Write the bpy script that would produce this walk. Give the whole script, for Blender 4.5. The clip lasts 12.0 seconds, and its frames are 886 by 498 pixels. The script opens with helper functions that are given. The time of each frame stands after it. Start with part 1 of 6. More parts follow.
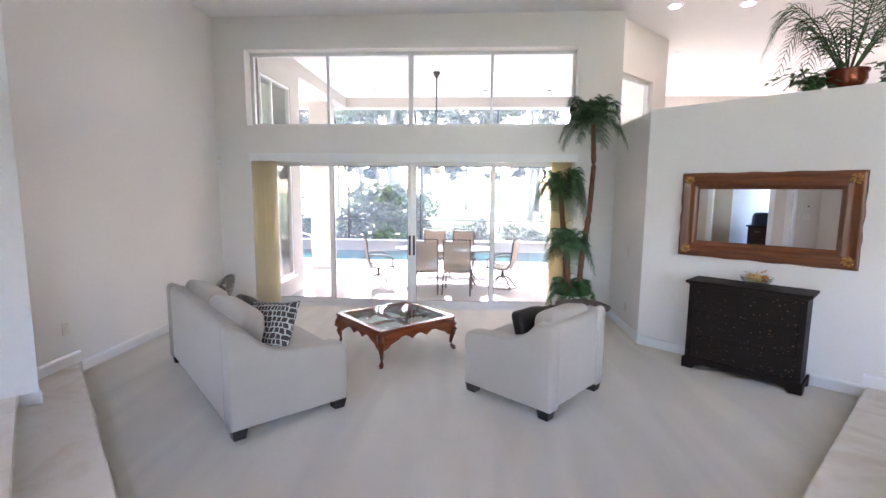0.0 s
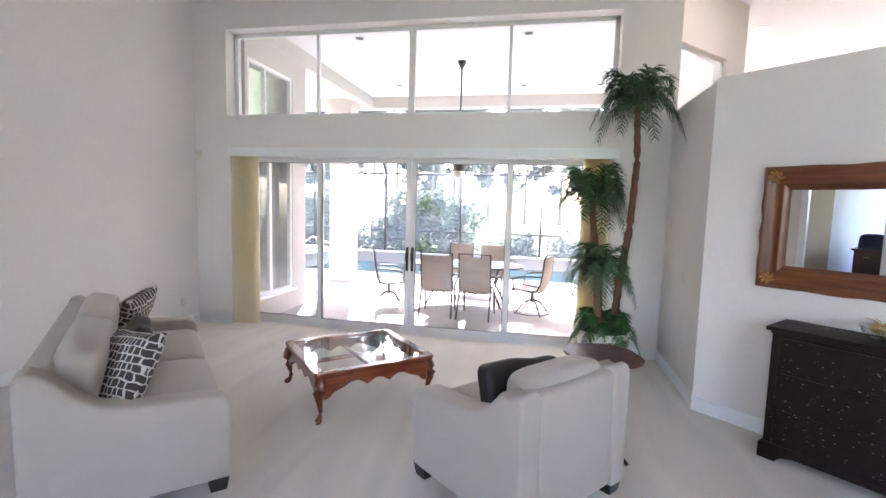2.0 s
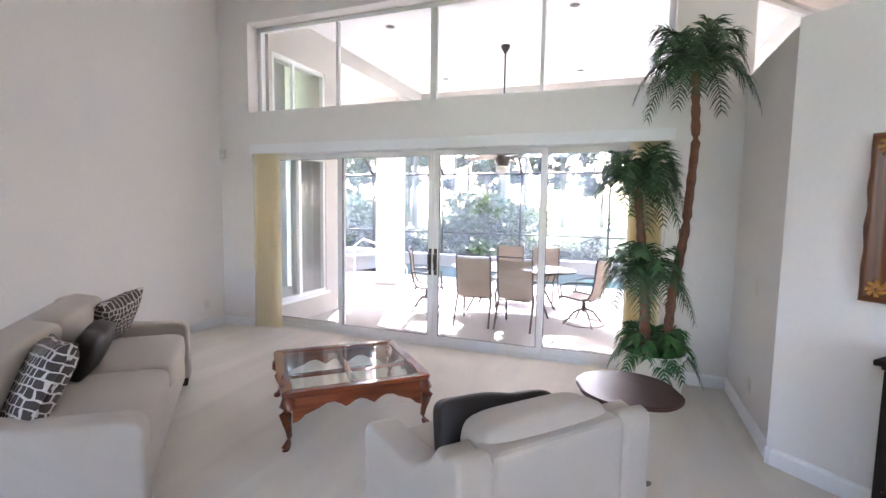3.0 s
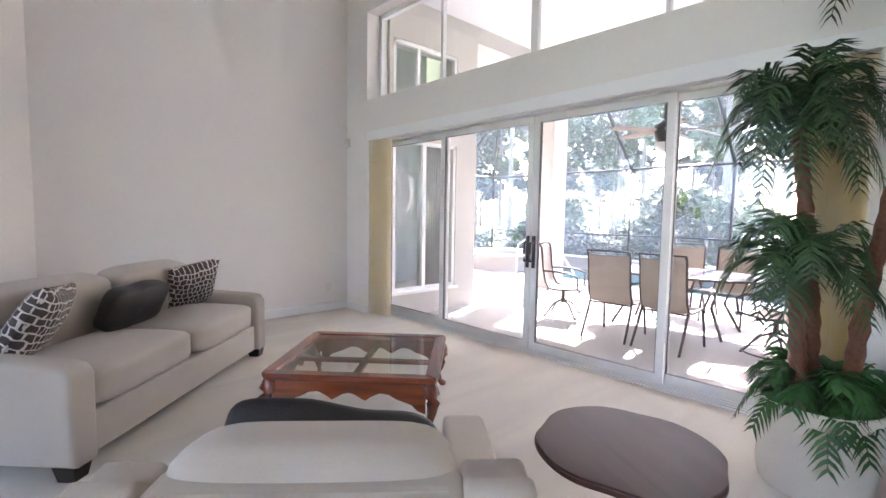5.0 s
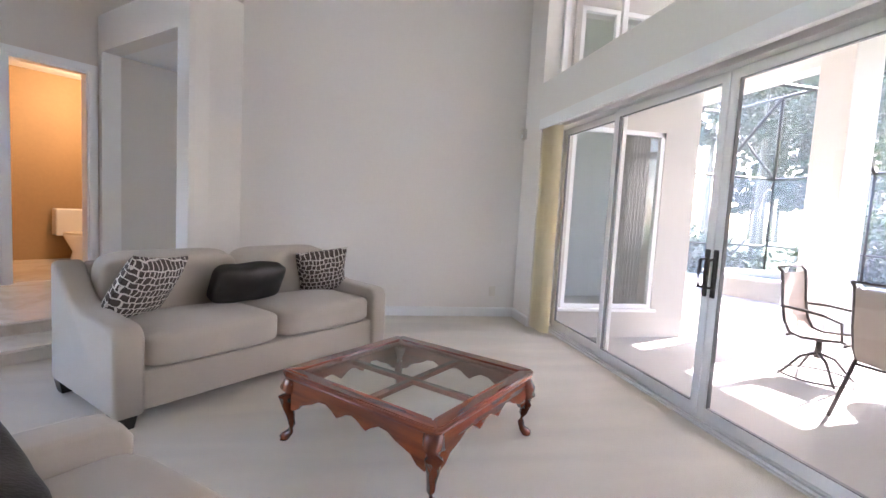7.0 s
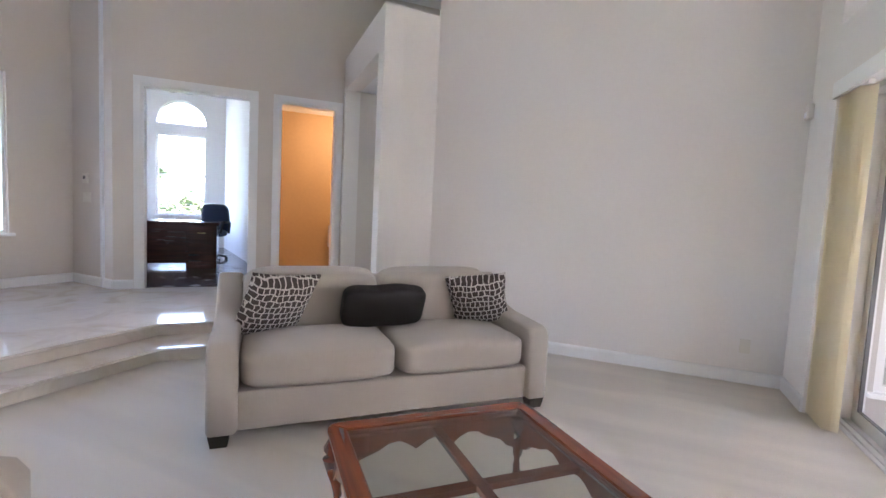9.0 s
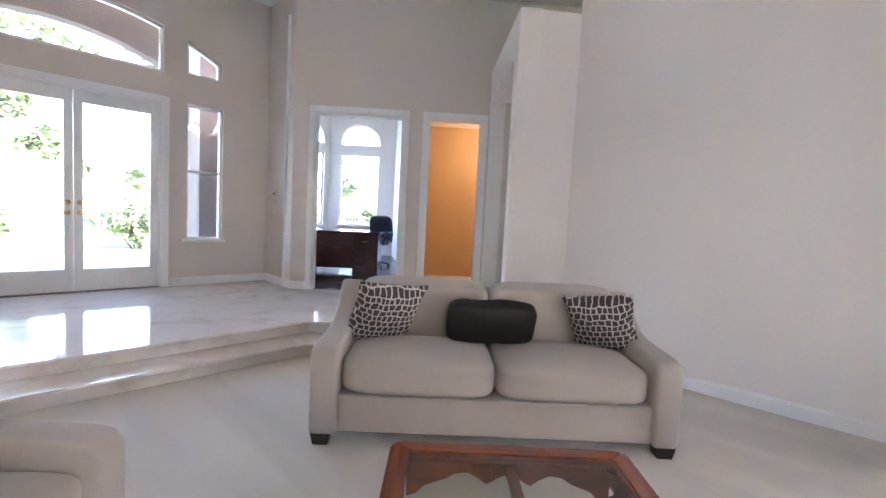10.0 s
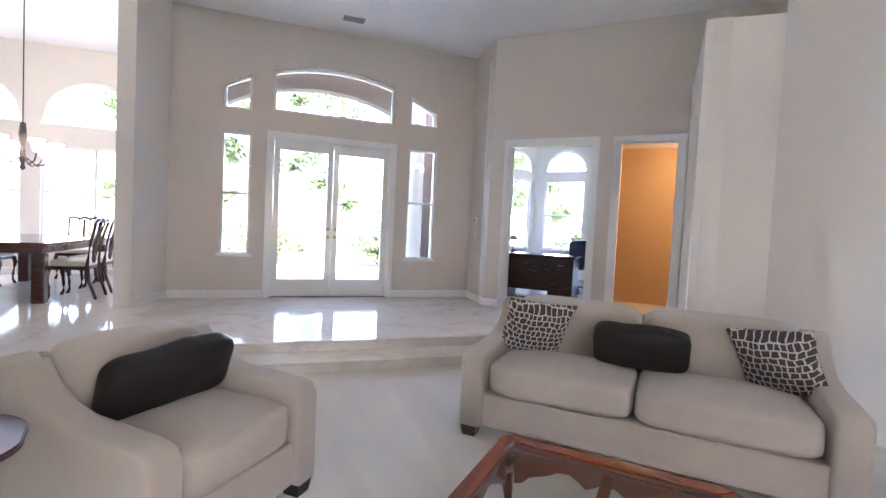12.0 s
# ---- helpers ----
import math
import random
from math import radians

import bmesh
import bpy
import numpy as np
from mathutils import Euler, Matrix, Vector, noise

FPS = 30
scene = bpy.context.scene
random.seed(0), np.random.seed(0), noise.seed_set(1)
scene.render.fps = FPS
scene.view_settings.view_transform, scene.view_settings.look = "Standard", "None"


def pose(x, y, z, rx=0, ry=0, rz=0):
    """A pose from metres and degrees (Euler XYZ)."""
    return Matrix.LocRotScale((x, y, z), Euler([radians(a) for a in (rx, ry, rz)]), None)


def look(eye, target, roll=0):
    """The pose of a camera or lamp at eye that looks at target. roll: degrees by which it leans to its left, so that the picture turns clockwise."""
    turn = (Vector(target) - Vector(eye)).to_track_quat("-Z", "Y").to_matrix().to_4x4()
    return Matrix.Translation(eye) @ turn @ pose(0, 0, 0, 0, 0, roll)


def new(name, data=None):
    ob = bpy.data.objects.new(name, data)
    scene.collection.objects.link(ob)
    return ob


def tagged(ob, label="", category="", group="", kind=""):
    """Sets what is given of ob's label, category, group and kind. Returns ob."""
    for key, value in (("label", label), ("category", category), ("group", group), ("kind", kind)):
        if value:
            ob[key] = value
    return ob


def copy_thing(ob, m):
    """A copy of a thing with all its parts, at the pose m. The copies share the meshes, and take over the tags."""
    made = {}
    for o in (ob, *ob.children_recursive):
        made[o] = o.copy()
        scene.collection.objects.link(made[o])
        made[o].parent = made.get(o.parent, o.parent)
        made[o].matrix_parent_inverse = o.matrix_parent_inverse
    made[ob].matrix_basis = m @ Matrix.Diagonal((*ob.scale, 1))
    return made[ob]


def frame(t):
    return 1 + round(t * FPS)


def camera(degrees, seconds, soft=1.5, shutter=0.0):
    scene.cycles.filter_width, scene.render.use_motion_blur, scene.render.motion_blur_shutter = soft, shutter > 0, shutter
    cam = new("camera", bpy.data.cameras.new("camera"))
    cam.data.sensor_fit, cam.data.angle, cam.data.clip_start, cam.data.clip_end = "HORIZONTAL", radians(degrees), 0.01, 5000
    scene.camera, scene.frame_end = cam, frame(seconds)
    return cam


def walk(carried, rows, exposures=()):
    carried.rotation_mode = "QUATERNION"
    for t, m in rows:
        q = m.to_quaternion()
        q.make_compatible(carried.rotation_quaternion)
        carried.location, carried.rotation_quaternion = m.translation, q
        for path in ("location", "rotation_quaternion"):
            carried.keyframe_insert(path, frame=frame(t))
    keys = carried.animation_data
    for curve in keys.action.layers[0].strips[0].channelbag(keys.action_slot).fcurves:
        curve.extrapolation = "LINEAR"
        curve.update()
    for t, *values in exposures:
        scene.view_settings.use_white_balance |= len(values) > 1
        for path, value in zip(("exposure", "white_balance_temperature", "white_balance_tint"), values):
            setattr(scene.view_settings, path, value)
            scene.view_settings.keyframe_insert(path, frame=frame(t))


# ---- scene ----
cam = camera(87.2, 12.0)
PATH = [
    (0, (0.858, 0.535, 1.759), (0.732, 2.516, 1.515), 0.5),
    (0.5, (0.943, 0.841, 1.739), (0.797, 2.82, 1.496), 0.8),
    (1, (1.135, 1.199, 1.709), (0.915, 3.175, 1.485), 1.1),
    (1.5, (1.289, 1.547, 1.66), (0.999, 3.516, 1.462), 1.5),
    (2, (1.487, 1.898, 1.637), (1.095, 3.851, 1.449), 1.6),
    (2.5, (1.682, 2.276, 1.618), (1.147, 4.194, 1.434), 1.3),
    (4.5, (2.444, 3.641, 1.325), (1.175, 5.18, 1.176), 0.6),
    (5, (2.533, 3.925, 1.292), (1.081, 5.293, 1.141), 0.9),
    (5.5, (2.61, 4.277, 1.273), (0.98, 5.426, 1.114), 0.9),
    (6, (2.639, 4.653, 1.261), (0.863, 5.557, 1.097), 1.1),
    (6.5, (2.594, 4.971, 1.26), (0.713, 5.63, 1.094), 2.2),
    (7, (2.443, 5.249, 1.251), (0.491, 5.655, 1.086), 3.2),
    (9, (1.558, 6.073, 1.291), (-0.289, 5.324, 1.136), 2.8),
    (9.5, (1.351, 6.198, 1.296), (-0.329, 5.123, 1.143), 2.8),
    (10, (1.207, 6.327, 1.313), (-0.25, 4.965, 1.17), 2.9),
    (10.5, (1.112, 6.465, 1.318), (-0.1, 4.879, 1.2), 2.8),
    (11, (1.087, 6.619, 1.324), (0.085, 4.89, 1.233), 2.9),
    (11.5, (1.062, 6.77, 1.339), (0.239, 4.949, 1.256), 2.9),
    (12, (1.032, 6.873, 1.333), (0.348, 4.995, 1.249), 2.8),
]
walk(cam, [(t, look(eye, target, roll)) for t, eye, target, roll in PATH], [(0.0, 5.2, 6250.0, 25.0), (12.0, 5.2, 6250.0, 25.0)])

# ---- world and sun ----
world = bpy.data.worlds.new("world")
scene.world = world
world.use_nodes = True
sky = world.node_tree.nodes.new("ShaderNodeTexSky")
sky.sky_type, sky.sun_disc = "NISHITA", False
sky.sun_elevation, sky.sun_rotation = radians(40), radians(-20)
sky.air_density, sky.dust_density = 1.0, 2.0
background = world.node_tree.nodes["Background"]
background.inputs["Strength"].default_value = 0.15
world.node_tree.links.new(sky.outputs[0], background.inputs["Color"])
sun = new("sun", bpy.data.lights.new("sun", "SUN"))
sun.data.energy, sun.data.angle, sun.data.color = 2.3, radians(0.5), (1.0, 0.96, 0.91)
SUN_AZ, SUN_EL = radians(-20), radians(40)
sun.matrix_world = look((0, 0, 30), Vector((0, 0, 30)) - Vector((math.sin(SUN_AZ) * math.cos(SUN_EL), math.cos(SUN_AZ) * math.cos(SUN_EL), math.sin(SUN_EL))))

UP, MID, CEIL, DECK = 0.21, 0.105, 4.2, -0.12


# ---- materials ----
def material(name, colour, rough=0.5, metal=0.0, vary=0.08, scale=3.0, fine=60.0, bump=0.0, bump_scale=200.0, stretch=(1, 1, 1), coat=0.0, spec=0.5, sheen=0.0, per_object=0.0):
    """Principled surface with colour variation at a large and a fine scale, and fine relief."""
    m = bpy.data.materials.new(name)
    m.use_nodes = True
    n, l = m.node_tree.nodes, m.node_tree.links
    b = n["Principled BSDF"]
    b.inputs["Metallic"].default_value, b.inputs["Coat Weight"].default_value = metal, coat
    b.inputs["Specular IOR Level"].default_value, b.inputs["Sheen Weight"].default_value = spec, sheen
    co = n.new("ShaderNodeTexCoord")
    mp = n.new("ShaderNodeMapping")
    mp.inputs["Scale"].default_value = stretch
    l.new(co.outputs["Object"], mp.inputs["Vector"])
    big, small = n.new("ShaderNodeTexNoise"), n.new("ShaderNodeTexNoise")
    big.inputs["Scale"].default_value, small.inputs["Scale"].default_value = scale, fine
    big.inputs["Detail"].default_value, small.inputs["Detail"].default_value = 3, 3
    mix = n.new("ShaderNodeMath")
    mix.operation = "ADD"
    for tex, sock in ((big, 0), (small, 1)):
        l.new(mp.outputs[0], tex.inputs["Vector"])
        l.new(tex.outputs["Fac"], mix.inputs[sock])
    ramp = n.new("ShaderNodeMapRange")
    ramp.inputs["From Min"].default_value, ramp.inputs["From Max"].default_value = 0.6, 1.4
    ramp.inputs["To Min"].default_value, ramp.inputs["To Max"].default_value = 1 - vary, 1 + vary
    l.new(mix.outputs[0], ramp.inputs["Value"])
    hsv = n.new("ShaderNodeHueSaturation")
    hsv.inputs["Color"].default_value = (*colour, 1)
    last = ramp.outputs[0]
    if per_object:
        info, add = n.new("ShaderNodeObjectInfo"), n.new("ShaderNodeMapRange")
        add.inputs["To Min"].default_value, add.inputs["To Max"].default_value = 1 - per_object, 1 + per_object
        l.new(info.outputs["Random"], add.inputs["Value"])
        mul = n.new("ShaderNodeMath")
        mul.operation = "MULTIPLY"
        l.new(last, mul.inputs[0])
        l.new(add.outputs[0], mul.inputs[1])
        last = mul.outputs[0]
    l.new(last, hsv.inputs["Value"])
    l.new(hsv.outputs[0], b.inputs["Base Color"])
    rr = n.new("ShaderNodeMapRange")
    rr.inputs["To Min"].default_value, rr.inputs["To Max"].default_value = max(rough - 0.08, 0.02), min(rough + 0.08, 1)
    l.new(big.outputs["Fac"], rr.inputs["Value"])
    l.new(rr.outputs[0], b.inputs["Roughness"])
    if bump:
        tex, bp = n.new("ShaderNodeTexNoise"), n.new("ShaderNodeBump")
        tex.inputs["Scale"].default_value, tex.inputs["Detail"].default_value = bump_scale, 4
        bp.inputs["Strength"].default_value, bp.inputs["Distance"].default_value = bump, 0.01
        l.new(mp.outputs[0], tex.inputs["Vector"])
        l.new(tex.outputs["Fac"], bp.inputs["Height"])
        l.new(bp.outputs[0], b.inputs["Normal"])
    return m


def glowing(name, colour, strength):
    m = bpy.data.materials.new(name)
    m.use_nodes = True
    b = m.node_tree.nodes["Principled BSDF"]
    b.inputs["Base Color"].default_value = (*colour, 1)
    b.inputs["Emission Color"].default_value, b.inputs["Emission Strength"].default_value = (*colour, 1), strength
    return m


def pane_glass(name, tint=(1, 1, 1), ior=1.45):
    """Thin clear glass: sees straight through, and mirrors by Fresnel."""
    m = bpy.data.materials.new(name)
    m.use_nodes = True
    n, l = m.node_tree.nodes, m.node_tree.links
    n.remove(n["Principled BSDF"])
    clear, gloss, mix = n.new("ShaderNodeBsdfTransparent"), n.new("ShaderNodeBsdfGlossy"), n.new("ShaderNodeMixShader")
    facing, power, fresnel = n.new("ShaderNodeLayerWeight"), n.new("ShaderNodeMath"), n.new("ShaderNodeMapRange")
    clear.inputs["Color"].default_value = (*tint, 1)
    gloss.inputs["Roughness"].default_value, facing.inputs["Blend"].default_value = 0.01, 0.5
    power.operation = "POWER"
    power.inputs[1].default_value = 5.0
    fresnel.inputs["To Min"].default_value = ((ior - 1) / (ior + 1)) ** 2 * 2
    l.new(facing.outputs["Facing"], power.inputs[0])
    l.new(power.outputs[0], fresnel.inputs["Value"])
    l.new(fresnel.outputs[0], mix.inputs[0])
    l.new(clear.outputs[0], mix.inputs[1])
    l.new(gloss.outputs[0], mix.inputs[2])
    l.new(mix.outputs[0], n["Material Output"].inputs["Surface"])
    return m


def marble(name, light, dark, rough):
    """Polished travertine: cloudy beige with veins and small pits."""
    m = material(name, light, rough, vary=0.05, scale=1.2, fine=12, per_object=0.05)
    n, l = m.node_tree.nodes, m.node_tree.links
    co, wave, ramp, mix = n.new("ShaderNodeTexCoord"), n.new("ShaderNodeTexNoise"), n.new("ShaderNodeValToRGB"), n.new("ShaderNodeMix")
    wave.inputs["Scale"].default_value, wave.inputs["Detail"].default_value, wave.inputs["Distortion"].default_value = 1.6, 8, 1.8
    ramp.color_ramp.elements[0].position, ramp.color_ramp.elements[1].position = 0.50, 0.66
    ramp.color_ramp.elements[0].color, ramp.color_ramp.elements[1].color = (0, 0, 0, 1), (0.75, 0.75, 0.75, 1)
    mix.data_type = "RGBA"
    mix.inputs["B"].default_value = (*dark, 1)
    b = n["Principled BSDF"]
    old = b.inputs["Base Color"].links[0].from_socket
    l.new(co.outputs["Object"], wave.inputs["Vector"])
    l.new(wave.outputs["Fac"], ramp.inputs[0])
    l.new(ramp.outputs[0], mix.inputs["Factor"])
    l.new(old, mix.inputs["A"])
    l.new(mix.outputs["Result"], b.inputs["Base Color"])
    return m


def wood(name, light, dark, rough=0.3, coat=0.3, along="X", scale=1.0):
    m = material(name, light, rough, coat=coat, vary=0.1, scale=4, fine=90)
    n, l = m.node_tree.nodes, m.node_tree.links
    co, mp, tex, ramp, mix = n.new("ShaderNodeTexCoord"), n.new("ShaderNodeMapping"), n.new("ShaderNodeTexNoise"), n.new("ShaderNodeValToRGB"), n.new("ShaderNodeMix")
    mp.inputs["Scale"].default_value = [(2 if a == along else 30) * scale for a in "XYZ"]
    tex.inputs["Scale"].default_value, tex.inputs["Detail"].default_value = 1, 5
    ramp.color_ramp.elements[0].position, ramp.color_ramp.elements[1].position = 0.35, 0.7
    mix.data_type = "RGBA"
    mix.inputs["B"].default_value = (*dark, 1)
    b = n["Principled BSDF"]
    old = b.inputs["Base Color"].links[0].from_socket
    l.new(co.outputs["Object"], mp.inputs["Vector"])
    l.new(mp.outputs[0], tex.inputs["Vector"])
    l.new(tex.outputs["Fac"], ramp.inputs[0])
    l.new(ramp.outputs[0], mix.inputs["Factor"])
    l.new(old, mix.inputs["A"])
    l.new(mix.outputs["Result"], b.inputs["Base Color"])
    return m


def block_weave(name, dark, pale):
    """Woven fabric with rows of dark uneven blocks between pale threads."""
    m = material(name, dark, 0.85, vary=0.4, scale=22, fine=160, bump=0.4, bump_scale=240)
    n, l = m.node_tree.nodes, m.node_tree.links
    co, wob, sub, sca, add, brick, mix = [n.new("ShaderNode" + k) for k in ("TexCoord", "TexNoise", "VectorMath", "VectorMath", "VectorMath", "TexBrick", "Mix")]
    wob.inputs["Scale"].default_value, wob.inputs["Detail"].default_value = 17, 1
    sub.operation, sca.operation = "SUBTRACT", "SCALE"
    sub.inputs[1].default_value, sca.inputs["Scale"].default_value = (0.5, 0.5, 0.5), 0.030
    brick.offset, brick.squash, brick.squash_frequency, brick.offset_frequency = 0.37, 0.8, 3, 2
    for key, value in (("Scale", 1.0), ("Brick Width", 0.040), ("Row Height", 0.044), ("Mortar Size", 0.0042), ("Mortar Smooth", 0.15)):
        brick.inputs[key].default_value = value
    mix.data_type = "RGBA"
    mix.inputs["B"].default_value = (*pale, 1)
    b = n["Principled BSDF"]
    old = b.inputs["Base Color"].links[0].from_socket
    l.new(co.outputs["Object"], wob.inputs["Vector"])
    l.new(wob.outputs["Color"], sub.inputs[0])
    l.new(sub.outputs[0], sca.inputs[0])
    l.new(co.outputs["Object"], add.inputs[0])
    l.new(sca.outputs[0], add.inputs[1])
    l.new(add.outputs[0], brick.inputs["Vector"])
    l.new(brick.outputs["Fac"], mix.inputs["Factor"])
    l.new(old, mix.inputs["A"])
    l.new(mix.outputs["Result"], b.inputs["Base Color"])
    return m


WALL = material("wall_paint", (0.795, 0.76, 0.72), 0.75, vary=0.02, scale=0.7, fine=30, bump=0.06, bump_scale=90)
CEILING = material("ceiling_paint", (0.85, 0.85, 0.85), 0.85, vary=0.015, scale=1, fine=40, bump=0.08, bump_scale=120)
TRIM = material("white_trim", (0.83, 0.83, 0.82), 0.35, vary=0.02, scale=2, fine=40)
WARMWALL = material("warm_wall_paint", (0.68, 0.62, 0.56), 0.75, vary=0.02, scale=0.7, fine=30, bump=0.06, bump_scale=90)
CARPET = material("carpet", (0.75, 0.69, 0.59), 0.95, vary=0.06, scale=1.1, fine=300, bump=0.7, bump_scale=420, sheen=0.3, spec=0.1)
nodes, links = CARPET.node_tree.nodes, CARPET.node_tree.links
co_, map_, streak, gain, tone = nodes.new("ShaderNodeTexCoord"), nodes.new("ShaderNodeMapping"), nodes.new("ShaderNodeTexNoise"), nodes.new("ShaderNodeMapRange"), nodes.new("ShaderNodeHueSaturation")
map_.inputs["Rotation"].default_value, map_.inputs["Scale"].default_value = (0, 0, radians(24)), (3.2, 0.5, 1)
streak.inputs["Scale"].default_value, streak.inputs["Detail"].default_value, streak.inputs["Distortion"].default_value = 1.0, 2, 0.6
gain.inputs["From Min"].default_value, gain.inputs["From Max"].default_value, gain.inputs["To Min"].default_value, gain.inputs["To Max"].default_value = 0.38, 0.62, 0.945, 1.045
old_ = nodes["Principled BSDF"].inputs["Base Color"].links[0].from_socket
links.new(co_.outputs["Object"], map_.inputs["Vector"])
links.new(map_.outputs[0], streak.inputs["Vector"])
links.new(streak.outputs["Fac"], gain.inputs["Value"])
links.new(gain.outputs[0], tone.inputs["Value"])
links.new(old_, tone.inputs["Color"])
links.new(tone.outputs[0], nodes["Principled BSDF"].inputs["Base Color"])
TRAVERTINE = marble("travertine", (0.76, 0.70, 0.62), (0.62, 0.54, 0.44), 0.07)
GROUT = material("grout", (0.55, 0.49, 0.42), 0.6)
FABRIC = material("sofa_fabric", (0.47, 0.415, 0.35), 0.9, vary=0.05, scale=5, fine=220, bump=0.35, bump_scale=520, sheen=0.3, spec=0.15)
SEAM = material("sofa_seam", (0.30, 0.26, 0.22), 0.9)
BLACKWOOD = material("black_wood", (0.018, 0.014, 0.013), 0.35, vary=0.2)
PATTERN = block_weave("block_weave", (0.062, 0.046, 0.042), (0.58, 0.54, 0.49))
LEATHER = material("black_leather", (0.017, 0.014, 0.014), 0.45, spec=0.35, vary=0.2, scale=6, fine=120, bump=0.25, bump_scale=160)
CHERRY = wood("cherry_wood", (0.25, 0.058, 0.019), (0.12, 0.025, 0.009), 0.22, 0.5, "X")
CHERRY_Y = wood("cherry_wood_cross", (0.25, 0.058, 0.019), (0.12, 0.025, 0.009), 0.22, 0.5, "Y")
CHERRY_Z = wood("cherry_wood_upright", (0.18, 0.04, 0.013), (0.085, 0.017, 0.007), 0.24, 0.5, "Z")
MAHOGANY = wood("dark_mahogany", (0.085, 0.026, 0.018), (0.03, 0.010, 0.008), 0.2, 0.5, "X")
EBONY = material("worn_black_paint", (0.014, 0.008, 0.006), 0.55, spec=0.2, vary=0.4, scale=9, fine=70, bump=0.3, bump_scale=40)
SPECK = material("worn_spots", (0.24, 0.16, 0.10), 0.5, vary=0.4, scale=30)
SIDEWOOD = wood("satin_mahogany", (0.07, 0.024, 0.019), (0.045, 0.016, 0.013), 0.42, 0.08, "X")
GILT = wood("mirror_wood", (0.21, 0.064, 0.019), (0.085, 0.025, 0.009), 0.35, 0.25, "X")
GILT_Z = wood("mirror_wood_upright", (0.21, 0.064, 0.019), (0.085, 0.025, 0.009), 0.35, 0.25, "Z")
GOLD = material("gilt_carving", (0.48, 0.24, 0.07), 0.4, metal=0.5, vary=0.3, scale=40)
MIRROR = material("mirror_silver", (0.92, 0.93, 0.93), 0.03, metal=1.0, vary=0.0)
MIRROR.node_tree.nodes["Principled BSDF"].inputs["Roughness"].links and MIRROR.node_tree.links.remove(MIRROR.node_tree.nodes["Principled BSDF"].inputs["Roughness"].links[0])
MIRROR.node_tree.nodes["Principled BSDF"].inputs["Roughness"].default_value = 0.0
GLASS = pane_glass("window_glass", (0.97, 0.98, 0.97))
TABLE_GLASS = pane_glass("table_glass", (0.72, 0.74, 0.70), 1.5)
ALU = material("white_aluminium", (0.80, 0.80, 0.79), 0.35, vary=0.03)
GREYALU = material("grey_seal", (0.16, 0.16, 0.16), 0.5)
BRONZE = material("bronze_aluminium", (0.045, 0.042, 0.042), 0.45, vary=0.1)
BLIND = material("cream_blinds", (0.86, 0.83, 0.73), 0.6, vary=0.03, scale=2, fine=50)
STUCCO = material("stucco", (0.55, 0.52, 0.48), 0.85, vary=0.04, scale=1.5, fine=60, bump=0.3, bump_scale=70)
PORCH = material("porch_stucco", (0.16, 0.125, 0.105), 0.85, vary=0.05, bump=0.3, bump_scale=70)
CONCRETE = material("pool_deck", (0.38, 0.36, 0.335), 0.8, vary=0.06, scale=1.2, fine=50, bump=0.2, bump_scale=120)
SCREEN = bpy.data.materials.new("insect_screen")
SCREEN.use_nodes = True
nodes, links = SCREEN.node_tree.nodes, SCREEN.node_tree.links
nodes["Principled BSDF"].inputs["Base Color"].default_value = (0.22, 0.23, 0.24, 1)
nodes["Principled BSDF"].inputs["Roughness"].default_value = 0.8
holes_, weave_ = nodes.new("ShaderNodeBsdfTransparent"), nodes.new("ShaderNodeMixShader")
weave_.inputs[0].default_value = 0.48
links.new(holes_.outputs[0], weave_.inputs[1])
links.new(nodes["Principled BSDF"].outputs[0], weave_.inputs[2])
links.new(weave_.outputs[0], nodes["Material Output"].inputs["Surface"])
WATER = material("pool_water", (0.02, 0.085, 0.095), 0.04, vary=0.15, scale=1.2, fine=6, bump=0.15, bump_scale=4)
POOLTILE = material("pool_tile", (0.45, 0.52, 0.55), 0.3, vary=0.2, scale=8, fine=20)
GRASS = material("grass", (0.12, 0.17, 0.06), 0.9, vary=0.3, scale=0.5, fine=9, bump=0.8, bump_scale=60)
BARK = material("bark", (0.20, 0.17, 0.14), 0.9, vary=0.25, scale=6, fine=40, bump=0.7, bump_scale=30, stretch=(1, 1, 0.25))
LEAF = material("leaf", (0.075, 0.11, 0.05), 0.5, vary=0.35, scale=1.5, fine=8)
LEAF2 = material("light_leaf", (0.10, 0.15, 0.05), 0.5, vary=0.35, scale=1.5, fine=8)
LEAF3 = material("front_leaf", (0.11, 0.15, 0.075), 0.6, vary=0.35, scale=1.5, fine=8)
PINE = material("far_foliage", (0.065, 0.082, 0.055), 0.7, vary=0.35, scale=0.8, fine=6)
SILK = material("silk_palm", (0.03, 0.078, 0.027), 0.5, vary=0.4, scale=5, fine=30)
SILK2 = material("silk_fern", (0.03, 0.105, 0.025), 0.45, vary=0.35, scale=5, fine=30)
SILKBARK = material("palm_bark", (0.15, 0.055, 0.028), 0.7, vary=0.45, scale=14, fine=60, bump=0.8, bump_scale=26)
POT = material("white_pot", (0.74, 0.70, 0.62), 0.4, vary=0.04, scale=3)
SOIL = material("moss", (0.05, 0.055, 0.03), 0.95, vary=0.5, scale=30, bump=1, bump_scale=60)
COPPER = material("bronze_pot", (0.20, 0.055, 0.025), 0.25, metal=0.6, vary=0.25, scale=9)
SLING = material("sling_mesh", (0.34, 0.28, 0.235), 0.8, vary=0.08, scale=4, fine=200)
